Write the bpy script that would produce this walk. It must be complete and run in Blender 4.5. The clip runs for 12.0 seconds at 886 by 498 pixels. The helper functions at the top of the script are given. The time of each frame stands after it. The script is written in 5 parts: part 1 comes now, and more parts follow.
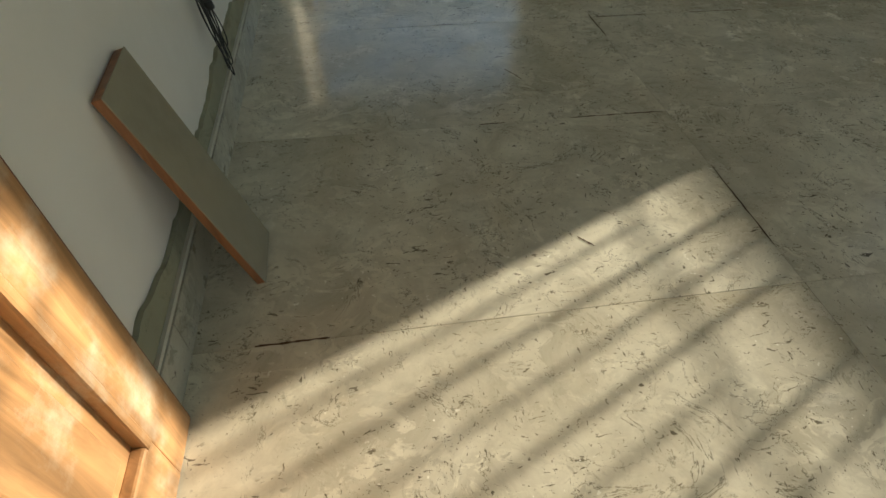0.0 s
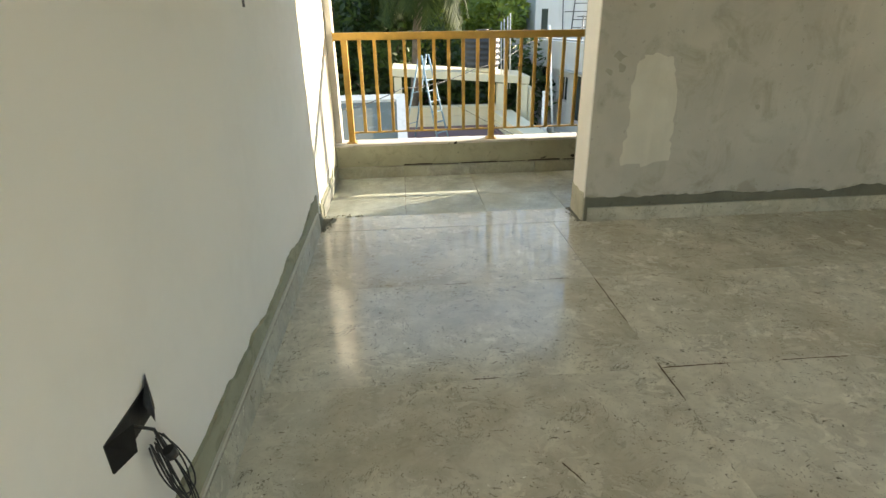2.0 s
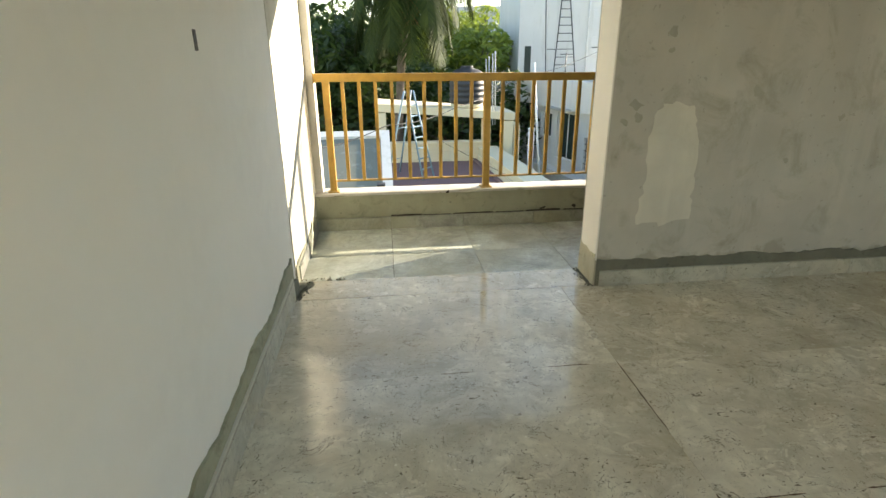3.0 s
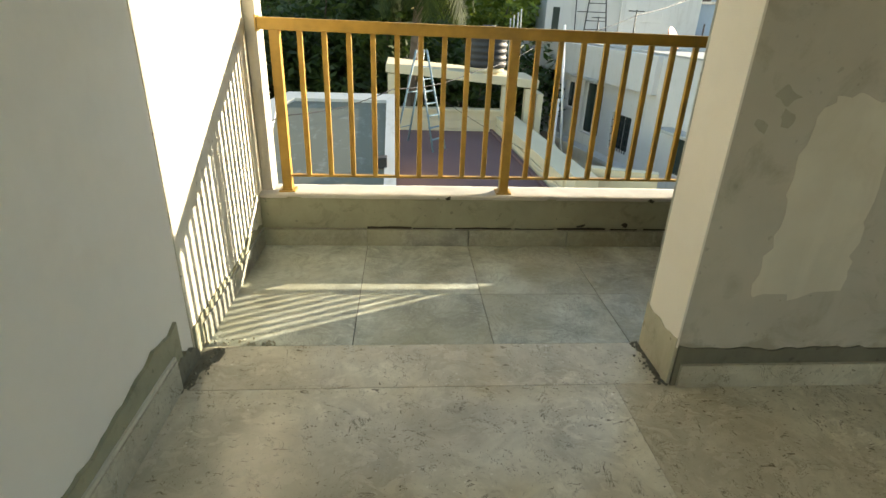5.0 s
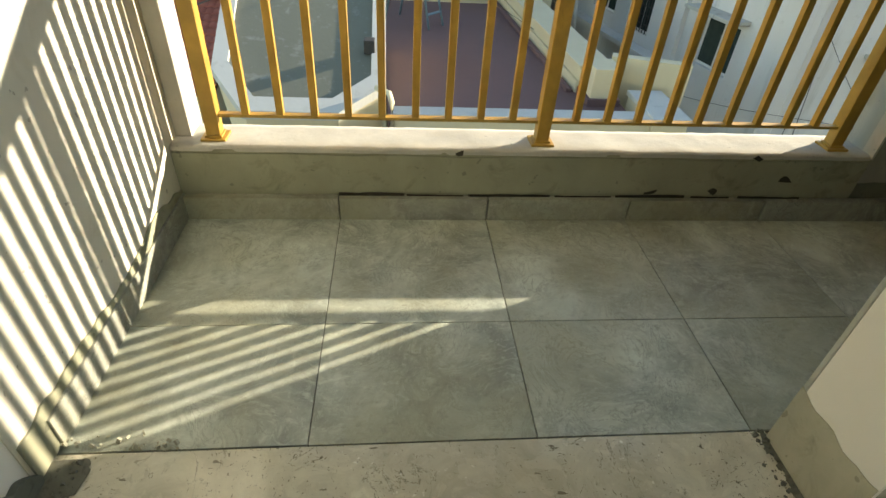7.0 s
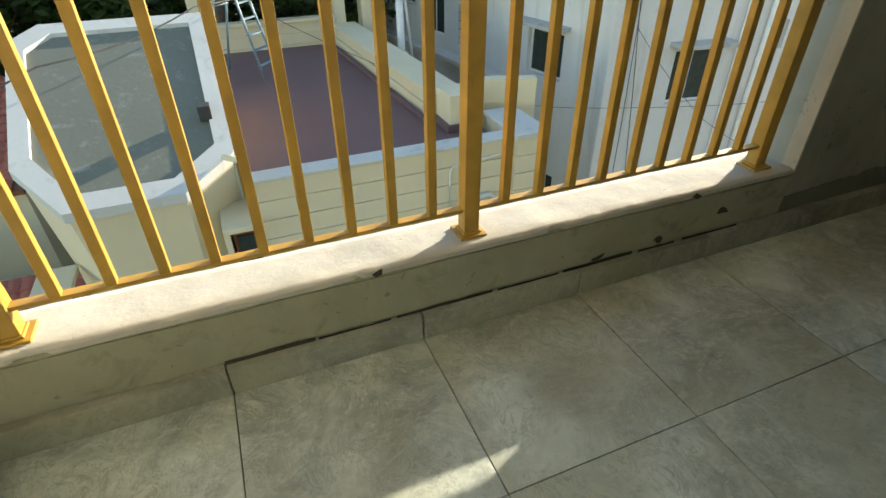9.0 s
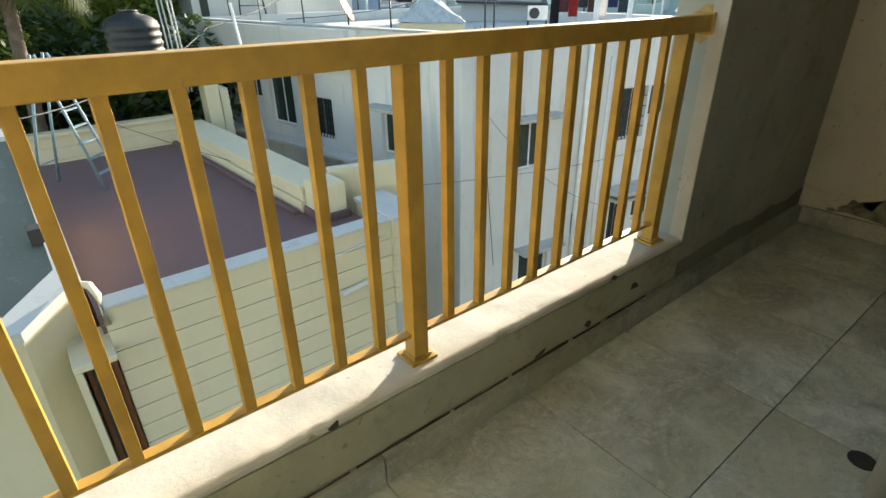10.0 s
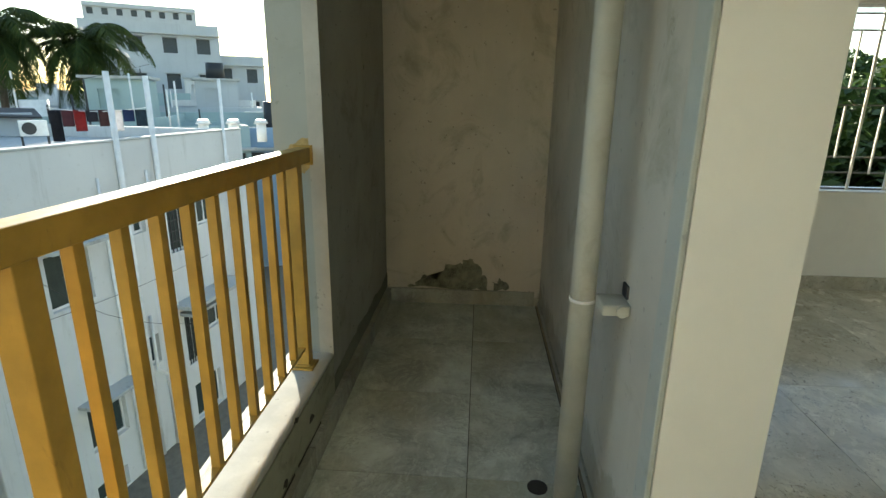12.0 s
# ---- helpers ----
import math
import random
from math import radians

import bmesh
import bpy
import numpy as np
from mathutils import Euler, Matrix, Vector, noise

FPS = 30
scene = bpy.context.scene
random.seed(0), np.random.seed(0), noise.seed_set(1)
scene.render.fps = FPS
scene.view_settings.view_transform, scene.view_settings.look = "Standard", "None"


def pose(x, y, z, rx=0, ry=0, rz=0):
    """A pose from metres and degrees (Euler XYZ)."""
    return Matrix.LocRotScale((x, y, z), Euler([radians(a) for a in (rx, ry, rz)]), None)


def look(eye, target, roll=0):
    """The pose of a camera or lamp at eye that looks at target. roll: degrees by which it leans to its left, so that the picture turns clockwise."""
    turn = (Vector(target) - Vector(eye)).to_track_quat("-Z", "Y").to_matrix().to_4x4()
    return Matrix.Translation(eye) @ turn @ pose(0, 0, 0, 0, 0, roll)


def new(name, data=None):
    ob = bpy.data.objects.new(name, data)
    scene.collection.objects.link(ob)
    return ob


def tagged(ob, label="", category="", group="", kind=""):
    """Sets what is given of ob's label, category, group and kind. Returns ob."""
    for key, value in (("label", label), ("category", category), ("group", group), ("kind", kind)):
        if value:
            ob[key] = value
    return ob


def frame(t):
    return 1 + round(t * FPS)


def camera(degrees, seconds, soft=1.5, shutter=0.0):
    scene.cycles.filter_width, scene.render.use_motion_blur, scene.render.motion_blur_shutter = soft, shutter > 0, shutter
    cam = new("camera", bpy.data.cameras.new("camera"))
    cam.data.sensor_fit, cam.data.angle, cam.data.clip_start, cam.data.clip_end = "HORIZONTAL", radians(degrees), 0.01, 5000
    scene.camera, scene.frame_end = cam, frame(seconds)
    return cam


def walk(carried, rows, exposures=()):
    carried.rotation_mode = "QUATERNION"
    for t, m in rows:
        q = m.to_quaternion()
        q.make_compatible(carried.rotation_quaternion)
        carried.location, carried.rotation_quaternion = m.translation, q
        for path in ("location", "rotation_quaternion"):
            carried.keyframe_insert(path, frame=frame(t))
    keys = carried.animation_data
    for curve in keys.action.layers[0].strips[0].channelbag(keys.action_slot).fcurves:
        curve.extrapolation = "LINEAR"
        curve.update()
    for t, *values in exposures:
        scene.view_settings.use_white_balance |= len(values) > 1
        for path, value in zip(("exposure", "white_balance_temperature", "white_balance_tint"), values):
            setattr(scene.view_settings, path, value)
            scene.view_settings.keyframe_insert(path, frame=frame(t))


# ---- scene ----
cam = camera(79.9, 12.0)
PATH = [
    (0, (0.546, 0.724, 1.101), (0.778, 2.078, -0.352), 1.3),
    (0.5, (0.533, 0.878, 1.175), (0.835, 2.38, -0.111), 0.1),
    (1, (0.577, 1.056, 1.236), (0.76, 2.713, 0.131), -1.6),
    (1.5, (0.661, 1.257, 1.301), (0.727, 3.011, 0.343), -1.9),
    (2, (0.679, 1.483, 1.348), (0.802, 3.307, 0.537), -1.2),
    (2.5, (0.641, 1.715, 1.398), (0.82, 3.578, 0.692), -1.0),
    (4.5, (0.814, 2.975, 1.308), (0.985, 4.824, 0.563), 0.8),
    (5, (0.87, 3.301, 1.297), (1.021, 5.115, 0.467), 2.2),
    (5.5, (0.819, 3.605, 1.281), (1.075, 5.355, 0.346), 2.3),
    (6, (0.811, 3.875, 1.257), (1.061, 5.563, 0.214), 2.3),
    (6.5, (0.876, 4.159, 1.245), (1.047, 5.738, 0.03), 4.1),
    (8.5, (0.89, 4.844, 1.211), (1.277, 6.384, -0.005), -0.1),
    (9, (0.837, 4.982, 1.231), (1.461, 6.509, 0.101), -0.4),
    (9.5, (0.708, 5.072, 1.286), (1.592, 6.566, 0.293), -0.6),
    (10, (0.72, 5.226, 1.317), (1.831, 6.627, 0.421), -0.8),
    (10.5, (0.829, 5.356, 1.356), (2.184, 6.564, 0.516), -1.4),
    (11, (0.877, 5.478, 1.369), (2.536, 6.32, 0.638), -2.0),
    (11.5, (0.83, 5.578, 1.408), (2.676, 6.029, 0.786), -0.0),
    (12, (0.745, 5.589, 1.403), (2.663, 5.718, 0.851), 0.8),
]
walk(cam, [(t, look(eye, target, roll)) for t, eye, target, roll in PATH], [(0, 0.93, 7300, 8), (0.5, 1.57, 7650, 9), (1.5, 2.15, 7450, 12), (2.5, 2.13, 7300, 13), (4.5, 1.82, 7600, 10), (5.5, 1.58, 8000, 9), (8.5, 1.45, 7350, 8), (9.5, 1.68, 7300, 9), (10.5, 1.68, 7400, 9), (11, 1.55, 7400, 9), (12, 1.6, 6800, 4)])

# world and sun
SUN = Vector((0.880, 0.415, 0.245)).normalized()
world = bpy.data.worlds.new("world")
scene.world = world
world.use_nodes = True
wn = world.node_tree
sky = wn.nodes.new("ShaderNodeTexSky")
sky.sky_type, sky.sun_disc = "NISHITA", False
sky.sun_elevation, sky.sun_rotation = math.asin(SUN.z), math.atan2(SUN.x, SUN.y)
sky.dust_density = 0.15
bg = wn.nodes["Background"]
bg.inputs["Strength"].default_value = 0.15
wn.links.new(sky.outputs[0], bg.inputs["Color"])
sun = new("sun", bpy.data.lights.new("sun", "SUN"))
sun.data.energy, sun.data.angle, sun.data.color = 5.2, radians(0.55), (1.0, 0.93, 0.82)
sun.matrix_world = look(SUN * 50, (0, 0, 0))


# added fill lamp, set at an assumed, unseen opening in the back wall
back = new("back_fill_light", bpy.data.lights.new("back_fill_light", "AREA"))
back.data.shape, back.data.size, back.data.size_y, back.data.energy, back.data.color = "RECTANGLE", 2.7, 2.0, 3.6, (0.86, 0.93, 1.0)
back.matrix_world = look((2.8, -1.6, 1.32), (2.8, 2, 1.0))


# materials
class Mat:
    """A procedural surface on object or world-size coordinates."""

    def __init__(self, name, rough=0.7, metal=0.0, coat=0.0):
        self.m = bpy.data.materials.new(name)
        self.m.use_nodes = True
        self.t = self.m.node_tree
        self.b = self.t.nodes["Principled BSDF"]
        self.b.inputs["Roughness"].default_value = rough
        self.b.inputs["Metallic"].default_value = metal
        self.b.inputs["Coat Weight"].default_value = coat
        self.co = self.t.nodes.new("ShaderNodeNewGeometry").outputs["Position"]
        self.height = None

    def noise(self, scale, detail=4.0, rough=0.55, distortion=0.0, stretch=None, four=0.0):
        n = self.t.nodes.new("ShaderNodeTexNoise")
        n.inputs["Scale"].default_value, n.inputs["Detail"].default_value = scale, detail
        n.inputs["Roughness"].default_value, n.inputs["Distortion"].default_value = rough, distortion
        src = self.co
        if stretch or four:
            mp = self.t.nodes.new("ShaderNodeMapping")
            mp.inputs["Scale"].default_value = stretch or (1, 1, 1)
            mp.inputs["Location"].default_value = (four, four * 1.7, four * 0.6)
            self.t.links.new(src, mp.inputs["Vector"])
            src = mp.outputs[0]
        self.t.links.new(src, n.inputs["Vector"])
        return n.outputs["Fac"]

    def voronoi(self, scale, feature="F1", stretch=None):
        n = self.t.nodes.new("ShaderNodeTexVoronoi")
        n.feature = feature
        n.inputs["Scale"].default_value = scale
        src = self.co
        if stretch:
            mp = self.t.nodes.new("ShaderNodeMapping")
            mp.inputs["Scale"].default_value = stretch
            self.t.links.new(src, mp.inputs["Vector"])
            src = mp.outputs[0]
        self.t.links.new(src, n.inputs["Vector"])
        return n.outputs["Distance"]

    def random(self):
        return self.t.nodes.new("ShaderNodeObjectInfo").outputs["Random"]

    def axis(self, which):
        s = self.t.nodes.new("ShaderNodeSeparateXYZ")
        self.t.links.new(self.co, s.inputs[0])
        return s.outputs[which]

    def put(self, socket, value):
        if isinstance(value, (int, float)):
            socket.default_value = value
        elif isinstance(value, tuple):
            socket.default_value = (*value, 1) if len(value) == 3 else value
        else:
            self.t.links.new(value, socket)

    def ramp(self, fac, lo, hi, a=0.0, b=1.0):
        n = self.t.nodes.new("ShaderNodeMapRange")
        self.put(n.inputs["Value"], fac)
        for k, v in zip(("From Min", "From Max", "To Min", "To Max"), (lo, hi, a, b)):
            n.inputs[k].default_value = v
        return n.outputs[0]

    def math(self, op, a, b):
        n = self.t.nodes.new("ShaderNodeMath")
        n.operation = op
        self.put(n.inputs[0], a), self.put(n.inputs[1], b)
        return n.outputs[0]

    def mix(self, fac, a, b):
        n = self.t.nodes.new("ShaderNodeMix")
        n.data_type = "RGBA"
        self.put(n.inputs[0], fac), self.put(n.inputs[6], a), self.put(n.inputs[7], b)
        return n.outputs[2]

    def color(self, value):
        self.put(self.b.inputs["Base Color"], value)
        return self

    def rough(self, value):
        self.put(self.b.inputs["Roughness"], value)
        return self

    def bump(self, height, depth, strength=1.0):
        n = self.t.nodes.new("ShaderNodeBump")
        n.inputs["Strength"].default_value, n.inputs["Distance"].default_value = strength, depth
        self.t.links.new(height, n.inputs["Height"])
        if self.height:
            self.t.links.new(self.height, n.inputs["Normal"])
        self.height = n.outputs[0]
        self.t.links.new(self.height, self.b.inputs["Normal"])
        return self


def plain(name, rgb, rough=0.7, metal=0.0, vary=0.12, scale=6.0, relief=0.001):
    """A surface with two scales of tone, and a fine relief."""
    m = Mat(name, rough, metal)
    dark = tuple(c * (1 - 2.5 * vary) for c in rgb)
    m.color(m.mix(m.ramp(m.noise(scale), 0.35, 0.65), m.mix(m.ramp(m.noise(scale * 9), 0.3, 0.7), dark, rgb), tuple(min(1, c * (1 + vary)) for c in rgb)))
    m.rough(m.ramp(m.noise(scale * 3), 0.3, 0.7, rough - 0.07, min(1.0, rough + 0.07)))
    if relief:
        m.bump(m.noise(scale * 14), relief)
    return m.m


# shapes
def box(bm, x0, y0, z0, x1, y1, z1, bevel=0.0, m=None):
    x0, x1, y0, y1, z0, z1 = min(x0, x1), max(x0, x1), min(y0, y1), max(y0, y1), min(z0, z1), max(z0, z1)
    vs = [bm.verts.new((x, y, z)) for z in (z0, z1) for x, y in ((x0, y0), (x1, y0), (x1, y1), (x0, y1))]
    fs = [bm.faces.new([vs[i] for i in q]) for q in ((3, 2, 1, 0), (4, 5, 6, 7), (0, 1, 5, 4), (1, 2, 6, 5), (2, 3, 7, 6), (3, 0, 4, 7))]
    if bevel:
        es = list({e for f in fs for e in f.edges})
        out = bmesh.ops.bevel(bm, geom=es, offset=bevel, segments=2, profile=0.5, affect="EDGES")
        vs = list({v for f in out["faces"] for v in f.verts} | {v for v in vs if v.is_valid})
    if m is not None:
        bmesh.ops.transform(bm, matrix=m, verts=vs)
    return vs


def tube(bm, a, b, r, sides=12, r2=None, caps=True):
    a, b = Vector(a), Vector(b)
    q = (b - a).to_track_quat("Z", "Y").to_matrix()
    rings = []
    for p, rr in ((a, r), (b, r if r2 is None else r2)):
        rings.append([bm.verts.new(p + q @ Vector((rr * math.cos(k * math.tau / sides), rr * math.sin(k * math.tau / sides), 0))) for k in range(sides)])
    for k in range(sides):
        f = bm.faces.new((rings[0][k], rings[0][(k + 1) % sides], rings[1][(k + 1) % sides], rings[1][k]))
        f.smooth = True
    if caps:
        bm.faces.new(rings[0][::-1])
        bm.faces.new(rings[1])


def sweep(bm, pts, r, sides=8):
    pts = [Vector(p) for p in pts]
    rings = []
    for i, p in enumerate(pts):
        d = (pts[min(i + 1, len(pts) - 1)] - pts[max(i - 1, 0)]).normalized()
        q = d.to_track_quat("Z", "Y").to_matrix()
        rr = r[i] if isinstance(r, (list, tuple)) else r
        rings.append([bm.verts.new(p + q @ Vector((rr * math.cos(k * math.tau / sides), rr * math.sin(k * math.tau / sides), 0))) for k in range(sides)])
    for u, v in zip(rings, rings[1:]):
        for k in range(sides):
            bm.faces.new((u[k], u[(k + 1) % sides], v[(k + 1) % sides], v[k])).smooth = True
    bm.faces.new(rings[0][::-1]), bm.faces.new(rings[-1])


def prism(bm, poly, z0, z1):
    """An upright prism over a plan polygon (anticlockwise)."""
    lo, hi = [[bm.verts.new((x, y, z)) for x, y in poly] for z in (z0, z1)]
    n = len(poly)
    for k in range(n):
        bm.faces.new((lo[k], lo[(k + 1) % n], hi[(k + 1) % n], hi[k]))
    bm.faces.new(lo[::-1]), bm.faces.new(hi)


def part(name, bm, material, parent=None, label="", kind="", category="", group=""):
    me = bpy.data.meshes.new(name)
    bmesh.ops.recalc_face_normals(bm, faces=bm.faces)
    bm.to_mesh(me)
    bm.free()
    me.materials.append(material)
    ob = new(name, me)
    if parent:
        ob.parent = parent
    return tagged(ob, label, category, group, kind)


def slab(name, x0, y0, z0, x1, y1, z1, material, parent=None, label="", kind="", bevel=0.0, category=""):
    bm = bmesh.new()
    box(bm, x0, y0, z0, x1, y1, z1, bevel)
    return part(name, bm, material, parent, label, kind, category)


def empty(name, place, label, category, group="", kind="", turn=0.0):
    ob = new(name)
    ob.matrix_world = pose(*place, 0, 0, turn)
    return tagged(ob, label, category, group, kind)


# ---------- materials of the flat ----------
def shifted(m, much=9.0):
    """Moves a surface's pattern by the object's random number, so that no two pieces look alike."""
    c = m.t.nodes.new("ShaderNodeCombineXYZ")
    r = m.random()
    for k, f in enumerate((1.0, 1.7, 0.6)):
        m.t.links.new(m.math("MULTIPLY", r, f * much), c.inputs[k])
    a = m.t.nodes.new("ShaderNodeVectorMath")
    m.t.links.new(m.co, a.inputs[0]), m.t.links.new(c.outputs[0], a.inputs[1])
    m.co = a.outputs[0]
    return m


def warp(m, scale, much):
    """Bends the coordinates by a noise."""
    n = m.t.nodes.new("ShaderNodeTexNoise")
    n.inputs["Scale"].default_value = scale
    m.t.links.new(m.co, n.inputs["Vector"])
    a = m.t.nodes.new("ShaderNodeVectorMath")
    a.operation = "MULTIPLY_ADD"
    m.t.links.new(n.outputs["Color"], a.inputs[0])
    a.inputs[1].default_value = (much, much, much)
    m.t.links.new(m.co, a.inputs[2])
    m.co = a.outputs[0]
    return m


def marble(name, base, light, dark, rough):
    m = shifted(Mat(name, rough))
    plain_co = m.co
    warp(m, 4.0, 0.13)
    c = m.mix(m.ramp(m.noise(4.2, 8, 0.72, 0.5), 0.36, 0.66), tuple(v * 0.70 for v in base), light)
    c = m.mix(m.math("MULTIPLY", m.ramp(m.noise(13, 5, 0.6, 0.9, stretch=(1, 1.5, 1)), 0.53, 0.575), m.ramp(m.noise(3.1, 4), 0.42, 0.58, 0.1, 0.6)), c, tuple(v * 1.07 for v in light))
    c = m.mix(m.math("MULTIPLY", m.ramp(m.noise(19, 6, 0.7, 1.4, stretch=(1.3, 1, 1)), 0.565, 0.62), m.ramp(m.noise(4.7, 4), 0.45, 0.58, 0, 0.65)), c, tuple(v * 0.58 for v in base))
    vein = m.math("ABSOLUTE", m.math("SUBTRACT", m.noise(3.1, 8, 0.66, 1.6), 0.5), 0)
    gate = m.ramp(m.noise(7.3, 3), 0.5, 0.57)
    c = m.mix(m.math("MULTIPLY", m.ramp(vein, 0.0, 0.008, 0.85, 0.0), gate), c, dark)
    m.co = plain_co
    for sc, st, lo in ((26, (1, 2.4, 1), 0.635), (40, (2.2, 1, 1), 0.645), (90, (1, 1, 1), 0.66)):
        fleck = m.math("MULTIPLY", m.ramp(m.noise(sc, 3, 0.6, 1.2, stretch=st), lo, lo + 0.03), m.ramp(m.noise(5 + sc / 20, 3), 0.47, 0.54))
        c = m.mix(m.math("MULTIPLY", fleck, 0.85), c, dark)
    pale = m.math("MULTIPLY", m.ramp(m.noise(60, 2), 0.69, 0.72), m.ramp(m.noise(3.1, 3), 0.5, 0.58))
    c = m.mix(m.math("MULTIPLY", pale, 0.7), c, tuple(min(1, v * 1.6) for v in light))
    c = m.mix(m.ramp(m.noise(1.1, 6, 0.6), 0.42, 0.62, 0, 0.4), c, (0.33, 0.285, 0.185))
    m.color(c)
    m.rough(m.ramp(m.noise(5.5, 6, 0.7), 0.36, 0.62, rough - 0.06, rough + 0.2))
    m.bump(m.noise(9, 3), 0.0012, 0.35)
    m.bump(m.noise(120, 3), 0.0002, 0.5)
    return m.m


def slate(name, base, rough=0.38):
    m = shifted(Mat(name, rough))
    co = m.co
    warp(m, 2.5, 0.3)
    c = m.mix(m.ramp(m.noise(3.0, 7, 0.68), 0.36, 0.62), tuple(v * 0.58 for v in base), tuple(v * 1.28 for v in base))
    c = m.mix(m.ramp(m.noise(11, 6, 0.7, 1.5, stretch=(1, 1.8, 1)), 0.52, 0.68, 0, 0.6), c, tuple(v * 1.45 for v in base))
    vein = m.math("ABSOLUTE", m.math("SUBTRACT", m.noise(5, 6, 0.65, 1.0, stretch=(1, 1.6, 1)), 0.5), 0)
    c = m.mix(m.math("MULTIPLY", m.ramp(vein, 0, 0.012, 0.5, 0), m.ramp(m.noise(3, 3), 0.45, 0.6)), c, tuple(v * 1.5 for v in base))
    cross = m.math("ABSOLUTE", m.math("SUBTRACT", m.noise(8, 7, 0.72, 1.8, stretch=(1.9, 1, 1)), 0.5), 0)
    c = m.mix(m.math("MULTIPLY", m.ramp(cross, 0, 0.028, 0.8, 0), m.ramp(m.noise(5, 3), 0.42, 0.58)), c, tuple(v * 0.5 for v in base))
    c = m.mix(m.ramp(m.noise(55, 4, 0.7, 0.5), 0.56, 0.7, 0, 0.45), c, tuple(v * 1.5 for v in base))
    m.co = co
    c = m.mix(m.ramp(m.noise(1.4, 6), 0.42, 0.6, 0, 0.6), c, (0.31, 0.305, 0.20))
    c = m.mix(m.ramp(m.noise(34, 5, 0.7), 0.54, 0.72, 0, 0.35), c, (0.15, 0.15, 0.11))
    m.color(c)
    m.rough(m.ramp(m.noise(6, 5), 0.3, 0.7, rough - 0.08, rough + 0.2))
    m.bump(m.noise(26, 6, 0.7, 0.6), 0.002, 0.6)
    return m.m


def plaster(name, base, stain, rough=0.92, damp=0.0, scale=1.0, pits=0.0):
    """Trowelled plaster: broad tone, blotches, streaks and fine sand."""
    m = Mat(name, rough)
    c = m.mix(m.ramp(m.noise(1.3 * scale, 5, 0.6), 0.35, 0.68), tuple(v * 0.86 for v in base), tuple(min(1, v * 1.1) for v in base))
    c = m.mix(m.ramp(m.noise(3.4 * scale, 7, 0.68, 0.8), 0.53, 0.72, 0, 0.65), c, stain)
    c = m.mix(m.ramp(m.noise(2.2 * scale, 4, 0.6, 0, stretch=(3, 3, 0.35)), 0.55, 0.8, 0, 0.35), c, tuple(min(1, v * 1.25) for v in base))
    if damp:
        edge = m.math("SUBTRACT", m.math("ADD", damp, m.ramp(m.noise(3.0, 6, 0.65), 0.3, 0.7, -0.1, 0.12)), m.axis(2))
        c = m.mix(m.ramp(edge, 0.0, 0.035, 0, 0.55), c, stain)
    if pits:
        c = m.mix(m.math("MULTIPLY", m.ramp(m.noise(30, 2), 0.69, 0.72), pits), c, tuple(v * 0.35 for v in base))
    m.color(c)
    m.bump(m.noise(7 * scale, 4, 0.6, 0, stretch=(1, 1, 0.6)), 0.004, 0.5)
    m.bump(m.noise(90, 4, 0.7), 0.0012, 0.6)
    return m.m


def metal_paint(name, rgb):
    m = Mat(name, 0.45)
    c = m.mix(m.ramp(m.noise(9, 5, 0.6), 0.35, 0.7), tuple(v * 0.8 for v in rgb), tuple(min(1, v * 1.12) for v in rgb))
    c = m.mix(m.ramp(m.noise(24, 5, 0.7, 1.0, stretch=(1, 1, 0.25)), 0.66, 0.74, 0, 0.6), c, (0.20, 0.10, 0.02))
    m.color(c).rough(m.ramp(m.noise(14, 4), 0.3, 0.7, 0.38, 0.58))
    m.bump(m.noise(60, 3), 0.0005, 0.5)
    return m.m


def wood(name, rgb, dust=0.0, along=(1, 1, 0.08)):
    m = Mat(name, 0.38)
    g = m.noise(22, 6, 0.65, 1.4, stretch=along)
    c = m.mix(m.ramp(g, 0.35, 0.7), tuple(v * 0.6 for v in rgb), tuple(min(1, v * 1.25) for v in rgb))
    c = m.mix(m.ramp(m.noise(5, 4, 0.6, 0.5, stretch=(1, 1, 0.3)), 0.45, 0.7, 0, 0.4), c, tuple(v * 0.55 for v in rgb))
    if dust:
        c = m.mix(m.ramp(m.noise(7, 6, 0.7), 0.5, 0.72, 0, dust), c, (0.55, 0.47, 0.36))
    m.color(c).rough(m.ramp(m.noise(11, 4), 0.3, 0.7, 0.3, 0.55))
    m.bump(g, 0.0012, 0.5)
    return m.m


def facade(name, base, dirt, wet=0.4):
    m = Mat(name, 0.9)
    c = m.mix(m.ramp(m.noise(0.5, 5, 0.6), 0.35, 0.7), tuple(v * 0.9 for v in base), base)
    c = m.mix(m.ramp(m.noise(1.6, 6, 0.65, 0.3, stretch=(2.2, 2.2, 0.22)), 0.56, 0.75, 0, wet), c, dirt)
    c = m.mix(m.ramp(m.noise(6, 5, 0.7), 0.6, 0.75, 0, wet * 0.7), c, dirt)
    m.color(c)
    m.bump(m.noise(14, 4), 0.006, 0.4)
    return m.m


